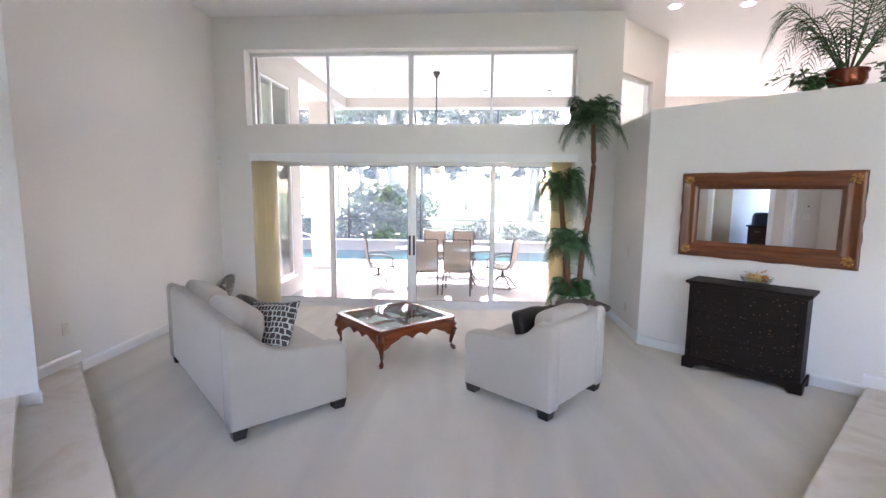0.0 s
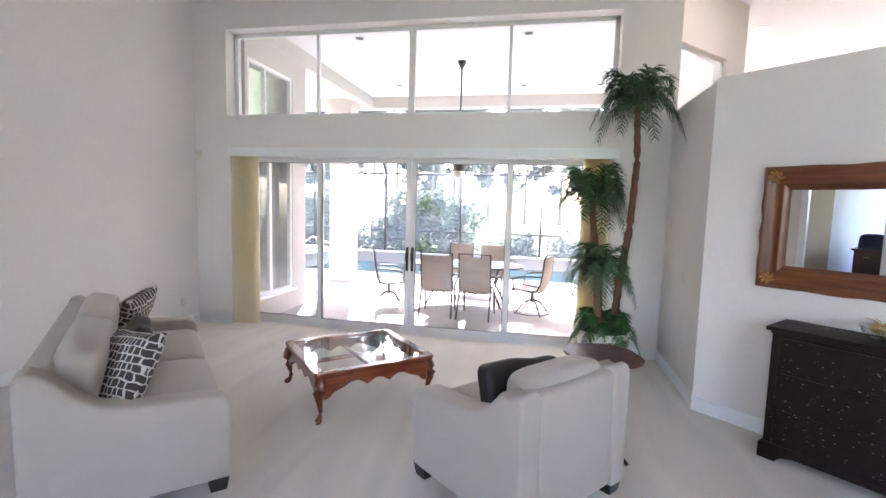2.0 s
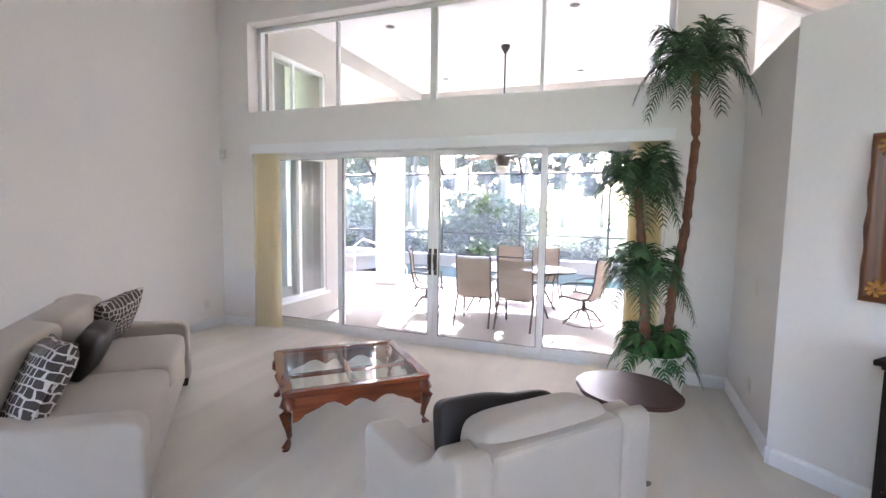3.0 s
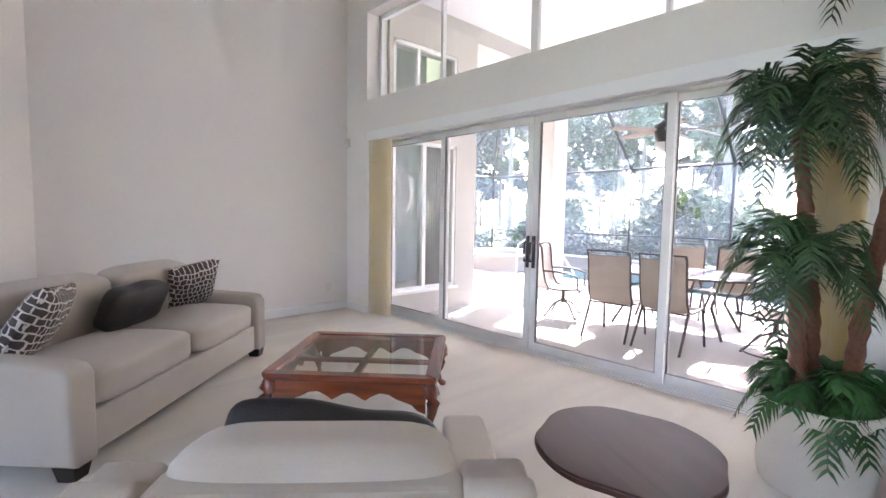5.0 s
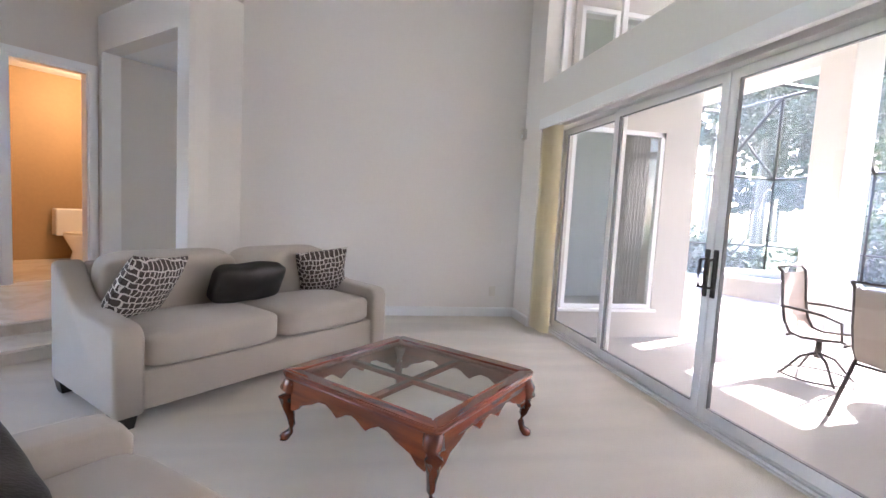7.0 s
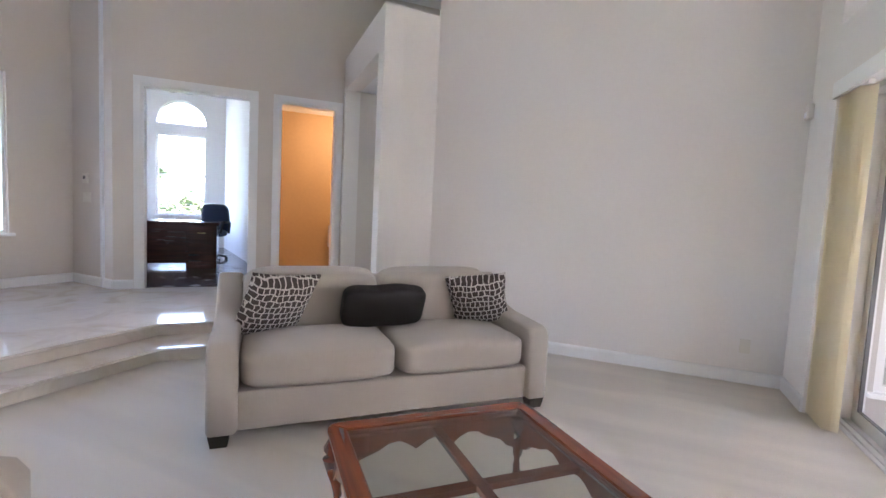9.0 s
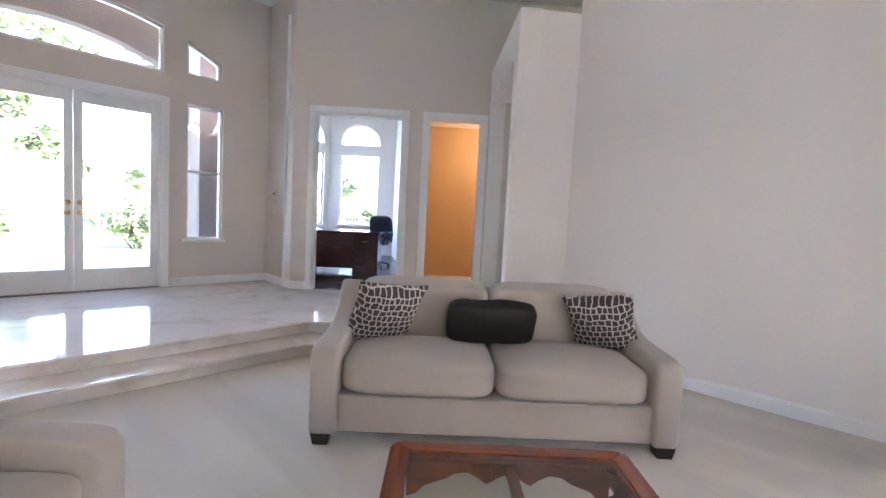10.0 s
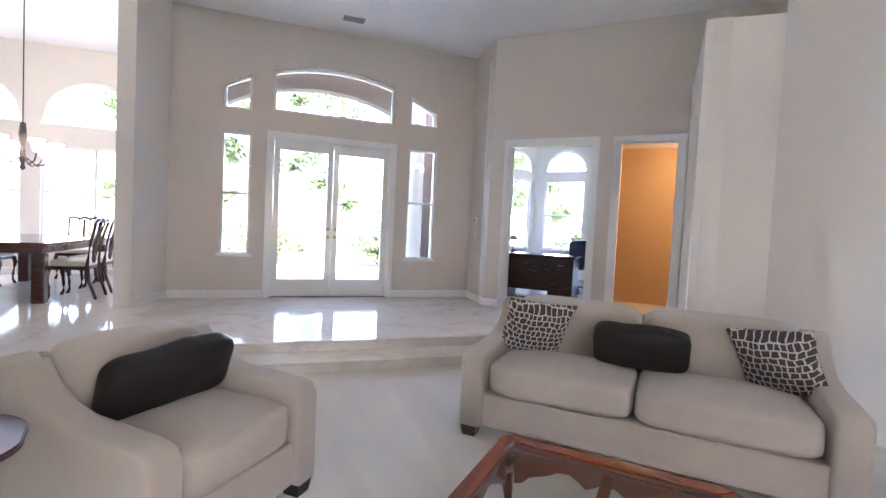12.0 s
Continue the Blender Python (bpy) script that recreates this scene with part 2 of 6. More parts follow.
IRON = material("dark_iron", (0.05, 0.042, 0.04), 0.45, metal=0.4, vary=0.15)
BRASS = material("brass", (0.70, 0.50, 0.22), 0.3, metal=1.0, vary=0.1)
OCHRE = material("ochre_wall", (0.40, 0.265, 0.13), 0.7, vary=0.06, scale=1.5, fine=20)
DARKFLOOR = wood("dark_floor", (0.10, 0.045, 0.035), (0.04, 0.018, 0.015), 0.25, 0.2, "X")
NAVY = material("navy_leather", (0.02, 0.035, 0.07), 0.4, vary=0.2, scale=5)
PORCELAIN = material("porcelain", (0.80, 0.78, 0.74), 0.12, vary=0.02)
CREAM = material("seat_cream", (0.66, 0.60, 0.50), 0.85, vary=0.06, scale=6, fine=120)
SHADE = glowing("lit_shade", (1.0, 0.86, 0.66), 1.2)
LIT = glowing("lit_lamp", (1.0, 0.90, 0.76), 4.0)
PLASTIC = material("ivory_plastic", (0.74, 0.70, 0.62), 0.45, vary=0.02)
DRAPE = material("grey_drape", (0.55, 0.56, 0.54), 0.8, vary=0.06)
CLEARBOWL = pane_glass("bowl_glass", (0.93, 0.95, 0.95), 1.5)

for cloth, share in ((BLIND, 0.7), (DRAPE, 0.3)):
    nodes, links = cloth.node_tree.nodes, cloth.node_tree.links
    through_cloth, blend = nodes.new("ShaderNodeBsdfTranslucent"), nodes.new("ShaderNodeMixShader")
    through_cloth.inputs["Color"].default_value = (0.92, 0.86, 0.70, 1) if cloth is BLIND else (0.6, 0.6, 0.6, 1)
    blend.inputs[0].default_value = share
    links.new(nodes["Principled BSDF"].outputs[0], blend.inputs[1])
    links.new(through_cloth.outputs[0], blend.inputs[2])
    links.new(blend.outputs[0], nodes["Material Output"].inputs["Surface"])


# ---- mesh helpers ----
def box(bm, x0, x1, y0, y1, z0, z1):
    v = [bm.verts.new(p) for p in ((x0, y0, z0), (x1, y0, z0), (x1, y1, z0), (x0, y1, z0), (x0, y0, z1), (x1, y0, z1), (x1, y1, z1), (x0, y1, z1))]
    for f in ((3, 2, 1, 0), (4, 5, 6, 7), (0, 1, 5, 4), (1, 2, 6, 5), (2, 3, 7, 6), (3, 0, 4, 7)):
        bm.faces.new([v[i] for i in f])
    return v


def rounded_box(x0, x1, y0, y1, z0, z1, r=0.01, seg=2, bm=None):
    one = bmesh.new()
    box(one, x0, x1, y0, y1, z0, z1)
    bmesh.ops.bevel(one, geom=one.edges[:], offset=r, segments=seg, profile=0.5, affect="EDGES")
    if bm is None:
        return one
    join(bm, one)
    return bm


def join(bm, other, m=None):
    """Add another bmesh to bm, and free it."""
    seen = {}
    for v in other.verts:
        seen[v] = bm.verts.new(m @ v.co if m else v.co)
    for f in other.faces:
        try:
            g = bm.faces.new([seen[v] for v in f.verts])
            g.smooth = f.smooth
        except ValueError:
            pass
    other.free()
    return bm


def prism(bm, outline, a, b, axis="z"):
    """A closed outline of (p, q) pairs swept along an axis from a to b."""
    def at(p, q, h):
        return {"z": (p, q, h), "y": (p, h, q), "x": (h, p, q)}[axis]
    lo, hi = [bm.verts.new(at(p, q, a)) for p, q in outline], [bm.verts.new(at(p, q, b)) for p, q in outline]
    n = len(outline)
    bm.faces.new(lo[::-1]), bm.faces.new(hi)
    for i in range(n):
        bm.faces.new((lo[i], lo[(i + 1) % n], hi[(i + 1) % n], hi[i]))
    bmesh.ops.recalc_face_normals(bm, faces=bm.faces[:])
    return bm


def lathe(bm, profile, seg=20, cx=0.0, cy=0.0, closed=True):
    """Turn (radius, height) pairs about the upright axis."""
    rings = [[bm.verts.new((cx + r * math.cos(2 * math.pi * i / seg), cy + r * math.sin(2 * math.pi * i / seg), z)) for i in range(seg)] for r, z in profile]
    for a, b in zip(rings, rings[1:]):
        for i in range(seg):
            f = bm.faces.new((a[i], a[(i + 1) % seg], b[(i + 1) % seg], b[i]))
            f.smooth = True
    if closed:
        bm.faces.new(rings[0][::-1]), bm.faces.new(rings[-1])
    return bm


def tube(bm, points, radii, seg=8, flat=1.0):
    """A tapered tube along points. flat: squeezes it across."""
    points = [Vector(p) for p in points]
    if not isinstance(radii, (list, tuple)):
        radii = [radii] * len(points)
    rings = []
    for i, (p, r) in enumerate(zip(points, radii)):
        d = (points[min(i + 1, len(points) - 1)] - points[max(i - 1, 0)]).normalized()
        side = d.cross(Vector((0, 0, 1)))
        side = side.normalized() if side.length > 0.05 else Vector((1, 0, 0))
        up = side.cross(d)
        rings.append([bm.verts.new(p + side * (r * math.cos(2 * math.pi * k / seg)) + up * (r * flat * math.sin(2 * math.pi * k / seg))) for k in range(seg)])
    for a, b in zip(rings, rings[1:]):
        for k in range(seg):
            f = bm.faces.new((a[k], a[(k + 1) % seg], b[(k + 1) % seg], b[k]))
            f.smooth = True
    bm.faces.new(rings[0][::-1]), bm.faces.new(rings[-1])
    return bm


def soft(w, d, h, p=7.0, crown=0.12, cuts=11):
    """An upholstered cushion: a rounded block, fuller in the middle."""
    bm = bmesh.new()
    bmesh.ops.create_cube(bm, size=2.0)
    bmesh.ops.subdivide_edges(bm, edges=bm.edges[:], cuts=cuts, use_grid_fill=True)
    for v in bm.verts:
        u = [abs(c) for c in v.co]
        k = max(u) / (sum(c ** p for c in u) ** (1 / p))
        x, y, z = v.co * k
        z *= 1 + crown * (1 - x * x) * (1 - y * y)
        v.co = (x * w / 2, y * d / 2, z * h / 2)
    for f in bm.faces:
        f.smooth = True
    return bm


def pillow(w, h, t, cuts=13):
    """A stuffed throw pillow lying flat: pinched edges, drawn-out corners."""
    bm = bmesh.new()
    bmesh.ops.create_cube(bm, size=2.0)
    bmesh.ops.subdivide_edges(bm, edges=bm.edges[:], cuts=cuts, use_grid_fill=True)
    for v in bm.verts:
        x, y, z = v.co
        full = (max(0.0, 1 - abs(x) ** 2.6) * max(0.0, 1 - abs(y) ** 2.6)) ** 0.45
        lump = 1 + 0.07 * noise.noise((x * 2.1, y * 2.1, z))
        v.co = (x * w / 2 * (1 - 0.07 * (1 - y * y)), y * h / 2 * (1 - 0.07 * (1 - x * x)), z * (0.012 + t / 2 * full * lump))
    for f in bm.faces:
        f.smooth = True
    return bm


def mesh_of(name, bm, mat):
    me = bpy.data.meshes.new(name)
    bm.to_mesh(me)
    bm.free()
    me.materials.append(mat)
    return me


def part(name, bm, mat, parent, label="", m=None):
    ob = new(name, mesh_of(name, bm, mat))
    ob.parent = parent
    if m is not None:
        ob.matrix_local = m
    return tagged(ob, label)


def piece(name, me, parent, m):
    ob = new(name, me)
    ob.parent = parent
    ob.matrix_local = m
    return ob


def thing(name, label, category, m=None, group="", kind=""):
    ob = new(name)
    if m is not None:
        ob.matrix_world = m
    return tagged(ob, label, category, group, kind)


def solid(name, bm, mat, label, category, m=None, group="", kind=""):
    ob = new(name, mesh_of(name, bm, mat))
    if m is not None:
        ob.matrix_world = m
    return tagged(ob, label, category, group, kind)


def along(p0, p1, z=0.0):
    """The frame of a wall from p0 to p1: x along it, y to its left, z up. And its length."""
    dx, dy = p1[0] - p0[0], p1[1] - p0[1]
    return pose(p0[0], p0[1], z, 0, 0, math.degrees(math.atan2(dy, dx))), math.hypot(dx, dy)


def wall(name, p0, p1, z0, z1, thick, mat=None, holes=(), label="plain painted plaster wall, warm light grey"):
    """A wall whose room face runs from p0 to p1 and whose body lies to the left. holes: (s0, s1, bottom, top), top a height or a function of s."""
    m, length = along(p0, p1)
    bm = bmesh.new()
    cuts = {0.0, length}
    for s0, s1, lo, top in holes:
        n = 18 if callable(top) else 1
        cuts.update(s0 + (s1 - s0) * i / n for i in range(n + 1))
    cuts = sorted(c for c in cuts if 0 <= c <= length)
    for a, b in zip(cuts, cuts[1:]):
        if b - a < 1e-6:
            continue
        mid, floor_a, floor_b = (a + b) / 2, z0, z0
        bands = []
        for s0, s1, lo, top in sorted((h for h in holes if h[0] < mid < h[1]), key=lambda h: h[2]):
            bands.append((floor_a, floor_b, lo, lo))
            floor_a, floor_b = (top(a), top(b)) if callable(top) else (top, top)
        bands.append((floor_a, floor_b, z1, z1))
        for la, lb, ha, hb in bands:
            if ha - la < 1e-4 and hb - lb < 1e-4:
                continue
            v = [bm.verts.new(p) for p in ((a, 0, la), (b, 0, lb), (b, thick, lb), (a, thick, la), (a, 0, ha), (b, 0, hb), (b, thick, hb), (a, thick, ha))]
            for f in ((3, 2, 1, 0), (4, 5, 6, 7), (0, 1, 5, 4), (1, 2, 6, 5), (2, 3, 7, 6), (3, 0, 4, 7)):
                bm.faces.new([v[i] for i in f])
    bmesh.ops.remove_doubles(bm, verts=bm.verts[:], dist=1e-5)
    return solid(name, bm, mat or WALL, label, "wall", m, kind="structure")


def skirting(p0, p1, z, spans=None, h=0.11):
    """Moulded white baseboard on the room face of the wall p0 to p1."""
    m, length = along(p0, p1, z)
    bm = bmesh.new()
    for a, b in spans or ((0, length),):
        prism(bm, [(0.0, 0.0), (-0.016, 0.0), (-0.016, h * 0.8), (-0.011, h * 0.93), (-0.004, h), (0.0, h)], a, b, "x")
    return solid("baseboard", bm, TRIM, "white painted moulded baseboard along the wall", "baseboard", m, kind="structure")


def casing(name, m, s0, s1, z0, z1, w=0.085, depth=0.02, thick=0.15):
    """White moulded casing and jamb round a door opening, in a wall's frame."""
    t = thing(name, "white painted door casing round an opening", "door frame", m, kind="structure")
    for nm, a, b, lo, hi in (("side_casing", s0 - w, s0, z0, z1), ("side_casing", s1, s1 + w, z0, z1), ("head_casing", s0 - w, s1 + w, z1, z1 + w)):
        bm = bmesh.new()
        box(bm, a, b, -depth, 0.0, lo, hi)
        box(bm, a + 0.012 if nm != "head_casing" else a, b - 0.012 if nm != "head_casing" else b, -depth - 0.007, -depth, lo + (0.012 if nm == "head_casing" else 0), hi - (0.012 if nm == "head_casing" else 0))
        part(nm, bm, TRIM, t)
    for nm, a, b, lo, hi in (("jamb", s0 - 0.001, s0 + 0.02, z0, z1), ("jamb", s1 - 0.02, s1 + 0.001, z0, z1), ("head_jamb", s0 + 0.02, s1 - 0.02, z1 - 0.02, z1 + 0.001)):
        bm = bmesh.new()
        box(bm, a, b, 0.002, thick - 0.002, lo, hi)
        part(nm, bm, TRIM, t)
    return t


def window(name, m, s0, s1, z0, z1, bars=(), rails=(), y=0.08, w=0.04, mat=None, label="white framed window with clear panes", sill=True, top=None):
    """A window in a wall's frame: frame, upright bars (s, width), rails (z), panes. top(s): a curved head."""
    mat = mat or TRIM
    t = thing(name, label, "window", m, kind="structure")
    bm = bmesh.new()
    n = 18 if top else 1
    head = top or (lambda s: z1)
    box(bm, s0, s0 + w, y - 0.03, y + 0.03, z0, head(s0))
    box(bm, s1 - w, s1, y - 0.03, y + 0.03, z0, head(s1))
    box(bm, s0 + w, s1 - w, y - 0.03, y + 0.03, z0, z0 + w)
    for i in range(n):
        a, b = s0 + (s1 - s0) * i / n, s0 + (s1 - s0) * (i + 1) / n
        v = [bm.verts.new(p) for q in (y - 0.03, y + 0.03) for p in ((a, q, head(a) - w), (b, q, head(b) - w), (b, q, head(b)), (a, q, head(a)))]
        for f in ((0, 1, 2, 3), (7, 6, 5, 4), (0, 4, 5, 1), (2, 6, 7, 3), (1, 5, 6, 2), (3, 7, 4, 0)):
            bm.faces.new([v[k] for k in f])
    part("window_frame", bm, mat, t)
    for s, bw in bars:
        bm = bmesh.new()
        box(bm, s - bw / 2, s + bw / 2, y - 0.025, y + 0.025, z0 + w, head(s) - w)
        part("mullion", bm, mat, t)
    for z in rails:
        bm = bmesh.new()
        box(bm, s0 + w, s1 - w, y - 0.02, y + 0.02, z - 0.02, z + 0.02)
        part("meeting_rail", bm, mat, t)
    edges = [s0 + w] + [s for s, bw in bars] + [s1 - w]
    for a, b in zip(edges, edges[1:]):
        bm = bmesh.new()
        k = 12 if top else 1
        for i in range(k):
            c, d = a + (b - a) * i / k, a + (b - a) * (i + 1) / k
            bm.faces.new([bm.verts.new(p) for p in ((c, y, z0 + w), (d, y, z0 + w), (d, y, head(d) - w * 0.5), (c, y, head(c) - w * 0.5))])
        bmesh.ops.remove_doubles(bm, verts=bm.verts[:], dist=1e-5)
        g = part("pane", bm, GLASS, t)
        g.visible_shadow = False
    if sill:
        part("window_sill", rounded_box(s0 - 0.04, s1 + 0.04, -0.05, 0.06, z0 - 0.03, z0 + 0.005, 0.006), mat, t)
    return t


# ---- floors and steps ----
def slab(name, outline, z0, z1, mat, label, category="floor", nosing=0.0):
    bm = bmesh.new()
    prism(bm, outline, z0, z1)
    if nosing:
        bmesh.ops.bevel(bm, geom=[e for e in bm.edges if abs(e.verts[0].co.z - e.verts[1].co.z) < 1e-5], offset=nosing, segments=3, affect="EDGES")
    return solid(name, bm, mat, label, category, kind="structure")


slab("floor_carpet", [(-3.1, 2.2), (5.4, 2.2), (5.4, 7.46), (-3.1, 7.46)], -0.2, 0.0, CARPET, "pale beige cut-pile carpet with vacuum marks")
LOW = [(-3.1, 4.82), (-0.957, 2.677), (2.327, 2.677), (4.30, 4.65), (5.2, 3.8), (5.2, 1.9), (-3.1, 1.9)]
LOW_IN = [(-3.1, 4.792), (-0.965, 2.657), (2.335, 2.657), (4.31, 4.632), (5.2, 3.8), (5.2, 1.9), (-3.1, 1.9)]
slab("step_riser", LOW_IN, 0.0, MID - 0.03, TRAVERTINE, "polished travertine riser of the lower step", "step")
slab("step_tread", LOW, MID - 0.03, MID, TRAVERTINE, "polished travertine tread of the lower step", "step", 0.012)
HIGH = [(-4.6, 5.73), (-1.203, 2.333), (2.483, 2.333), (4.6, 4.45), (7.1, 4.0), (7.1, -3.4), (2.3, -3.4), (2.3, -0.6), (-2.3, -0.6), (-2.15, 0.5), (-5.2, 3.55)]
HIGH_IN = [(-4.6, 5.702), (-1.211, 2.313), (2.491, 2.313), (4.6, 4.42), (7.1, 4.0), (7.1, -3.4), (2.3, -3.4), (2.3, -0.6), (-2.3, -0.6), (-2.15, 0.5), (-5.2, 3.55)]
slab("foyer_riser", HIGH_IN, 0.0, UP - 0.03, TRAVERTINE, "polished travertine riser of the foyer floor", "step")
slab("floor_foyer", HIGH, UP - 0.03, UP, TRAVERTINE, "polished cream travertine foyer floor", "floor", 0.012)

bm = bmesh.new()
for x0, x1, y0, y1 in ((-7.0, 11.0, -0.92, 7.6), (3.8, 11.0, 7.6, 13.0), (2.9, 3.8, 7.6, 8.5), (1.9, 7.1, -4.6, -0.92)):
    box(bm, x0, x1, y0, y1, CEIL, CEIL + 0.15)
solid("ceiling", bm, CEILING, "smooth high ceiling painted flat white", "ceiling", kind="structure")

# ---- walls of the living room and foyer ----
WIN = along((-3.2, 7.43), (2.87, 7.43))[0]
X = 3.2
wall("wall_window", (-3.2, 7.28), (2.87, 7.28), -0.2, CEIL, 0.31, holes=((X - 2.41, X + 2.28, -0.2, 2.24), (X - 2.45, X + 2.28, 2.69, 3.75)))
wall("wall_left", (-2.91, 4.11), (-2.91, 7.28), 0.0, CEIL, 0.17)
skirting((-2.91, 4.64), (-2.91, 7.28), 0.0)
skirting((-2.91, 4.13), (-2.91, 4.64), MID)
skirting((-2.91, 7.28), (-2.41, 7.28), 0.0)
skirting((2.28, 7.28), (2.83, 7.28), 0.0)
bm = bmesh.new()
prism(bm, [(-2.447, 3.746), (-2.908, 4.112), (-3.08, 4.112), (-2.62, 3.66)], 0.0, 3.266)
solid("wall_pier", bm, WALL, "painted plaster pier at the end of a low wall", "wall", kind="structure")
wall("wall_portal", (-3.86, 2.33), (-2.45, 3.74), UP, 3.27, 0.2, holes=((0.09, 1.78, UP, 2.86),))
skirting((-2.447, 3.746), (-2.908, 4.112), MID)
HALL = along((-3.86, 2.33), (-2.45, 3.74))[0]
for name, a, b in (("wall_hall_back", (-0.6, 1.5), (2.2, 1.5)), ("wall_hall_side", (0.0, 0.2), (0.0, 1.5))):
    pa, pb = HALL @ Vector((*a, 0)), HALL @ Vector((*b, 0))
    wall(name, pa[:2], pb[:2], UP, 3.1 if name != "wall_hall_back" else CEIL, 0.1)
bm = bmesh.new()
box(bm, -0.5, 1.55, 0.2, 1.5, 2.88, 3.165)
solid("ceiling_hall", bm, CEILING, "low white ceiling of the side hall", "ceiling", HALL, kind="structure")

OFF = along((-2.0, 0.471), (-4.8, 3.271))[0]
wall("wall_office", (-2.0, 0.471), (-4.8, 3.271), UP, CEIL, 0.14, WARMWALL, holes=((0.296, 1.47, UP, 2.615), (1.818, 2.53, UP, 2.61)))
skirting((-2.0, 0.471), (-4.8, 3.271), UP, ((0.0, 0.205), (1.557, 1.73)))
casing("door_frame_office", OFF, 0.296, 1.47, UP, 2.615)
casing("door_frame_bath", OFF, 1.818, 2.53, UP, 2.61)
wall("wall_thermostat", (-2.07, -0.385), (-2.0, 0.471), UP, CEIL, 0.14, WARMWALL)
skirting((-2.07, -0.385), (-2.0, 0.471), UP)


def arc(x, mid=0.2, peak=3.635, radius=3.07):
    return peak - radius + math.sqrt(radius ** 2 - (x - mid) ** 2)


EX = 2.41
ENT = along((EX, -0.385), (-2.07, -0.385))[0]
head = lambda s: arc(EX - s)
wall("wall_entry", (EX, -0.385), (-2.07, -0.385), UP, CEIL, 0.16, WARMWALL, holes=(
    (EX - 1.085, EX + 0.665, UP, 2.55), (EX - 1.76, EX - 1.375, 0.835, 2.57), (EX + 0.965, EX + 1.425, 0.825, 2.60),
    (EX - 1.10, EX + 0.70, 2.93, head), (EX - 1.755, EX - 1.38, 2.89, head), (EX + 0.955, EX + 1.395, 2.97, head)))
skirting((EX, -0.385), (-2.07, -0.385), UP, ((0.0, EX - 1.175), (EX + 0.755, EX + 2.07)))
window("window_1", ENT, EX - 1.76, EX - 1.375, 0.835, 2.57, rails=(1.71,), w=0.03, label="narrow white sidelight window beside the front door")
window("window_2", ENT, EX + 0.965, EX + 1.425, 0.825, 2.60, rails=(1.73,), w=0.03, label="narrow white sidelight window beside the front door")
window("window_3", ENT, EX - 1.10, EX + 0.70, 2.93, 3.5, w=0.04, top=head, sill=False, label="wide arched transom window over the front door")
window("window_4", ENT, EX - 1.755, EX - 1.38, 2.89, 3.3, w=0.035, top=head, sill=False, label="small arched transom window over a sidelight")
window("window_5", ENT, EX + 0.955, EX + 1.395, 2.97, 3.3, w=0.035, top=head, sill=False, label="small arched transom window over a sidelight")
casing("door_frame_entry", ENT, EX - 1.085, EX + 0.665, UP, 2.55, 0.085, 0.025, 0.16)
for k, (s0, s1, hx) in enumerate(((EX - 1.063, EX - 0.213, EX - 0.265), (EX - 0.207, EX + 0.643, EX - 0.155))):
    d = thing("front_door", "white front door leaf with one large glass pane, closed", "door", ENT, "pair of front doors")
    bm = bmesh.new()
    for a, b, lo, hi in ((s0, s0 + 0.066, UP + 0.012, 2.53), (s1 - 0.066, s1, UP + 0.012, 2.53), (s0 + 0.066, s1 - 0.066, UP + 0.012, 0.46), (s0 + 0.066, s1 - 0.066, 2.41, 2.53)):
        box(bm, a, b, 0.05, 0.095, lo, hi)
    part("door_frame", bm, TRIM, d)
    for a, b, lo, hi in ((s0 + 0.066, s0 + 0.084, 0.46, 2.41), (s1 - 0.084, s1 - 0.066, 0.46, 2.41), (s0 + 0.084, s1 - 0.084, 0.46, 0.48), (s0 + 0.084, s1 - 0.084, 2.39, 2.41)):
        bm = bmesh.new()
        box(bm, a, b, 0.044, 0.10, lo, hi)
        part("glazing_bead", bm, TRIM, d)
    bm = bmesh.new()
    bm.faces.new([bm.verts.new(p) for p in ((s0 + 0.07, 0.072, 0.47), (s1 - 0.07, 0.072, 0.47), (s1 - 0.07, 0.072, 2.40), (s0 + 0.07, 0.072, 2.40))])
    part("pane", bm, GLASS, d).visible_shadow = False
    bm = bmesh.new()
    lathe(bm, [(0.001, 0), (0.028, 0), (0.028, 0.008), (0.012, 0.012), (0.012, 0.04), (0.001, 0.042)], 14)
    part("deadbolt", bm, BRASS, d, "brass deadbolt", pose(hx, 0.049, 1.25, 90))
    bm = bmesh.new()
    lathe(bm, [(0.001, 0), (0.028, 0), (0.028, 0.008), (0.010, 0.012), (0.010, 0.045), (0.001, 0.047)], 14)
    tube(bm, [(0, 0, 0.042), (0.05 if k else -0.05, 0.004, 0.046), (0.11 if k else -0.11, 0, 0.042)], [0.009, 0.009, 0.006], 8)
    part("door_handle", bm, BRASS, d, "brass lever handle", pose(hx, 0.049, 1.13, 90))
bm = bmesh.new()
box(bm, EX - 1.085, EX + 0.665, 0.0, 0.2, UP - 0.01, UP + 0.012)
solid("threshold", bm, GREYALU, "dark metal threshold under the front doors", "threshold", ENT, kind="structure")

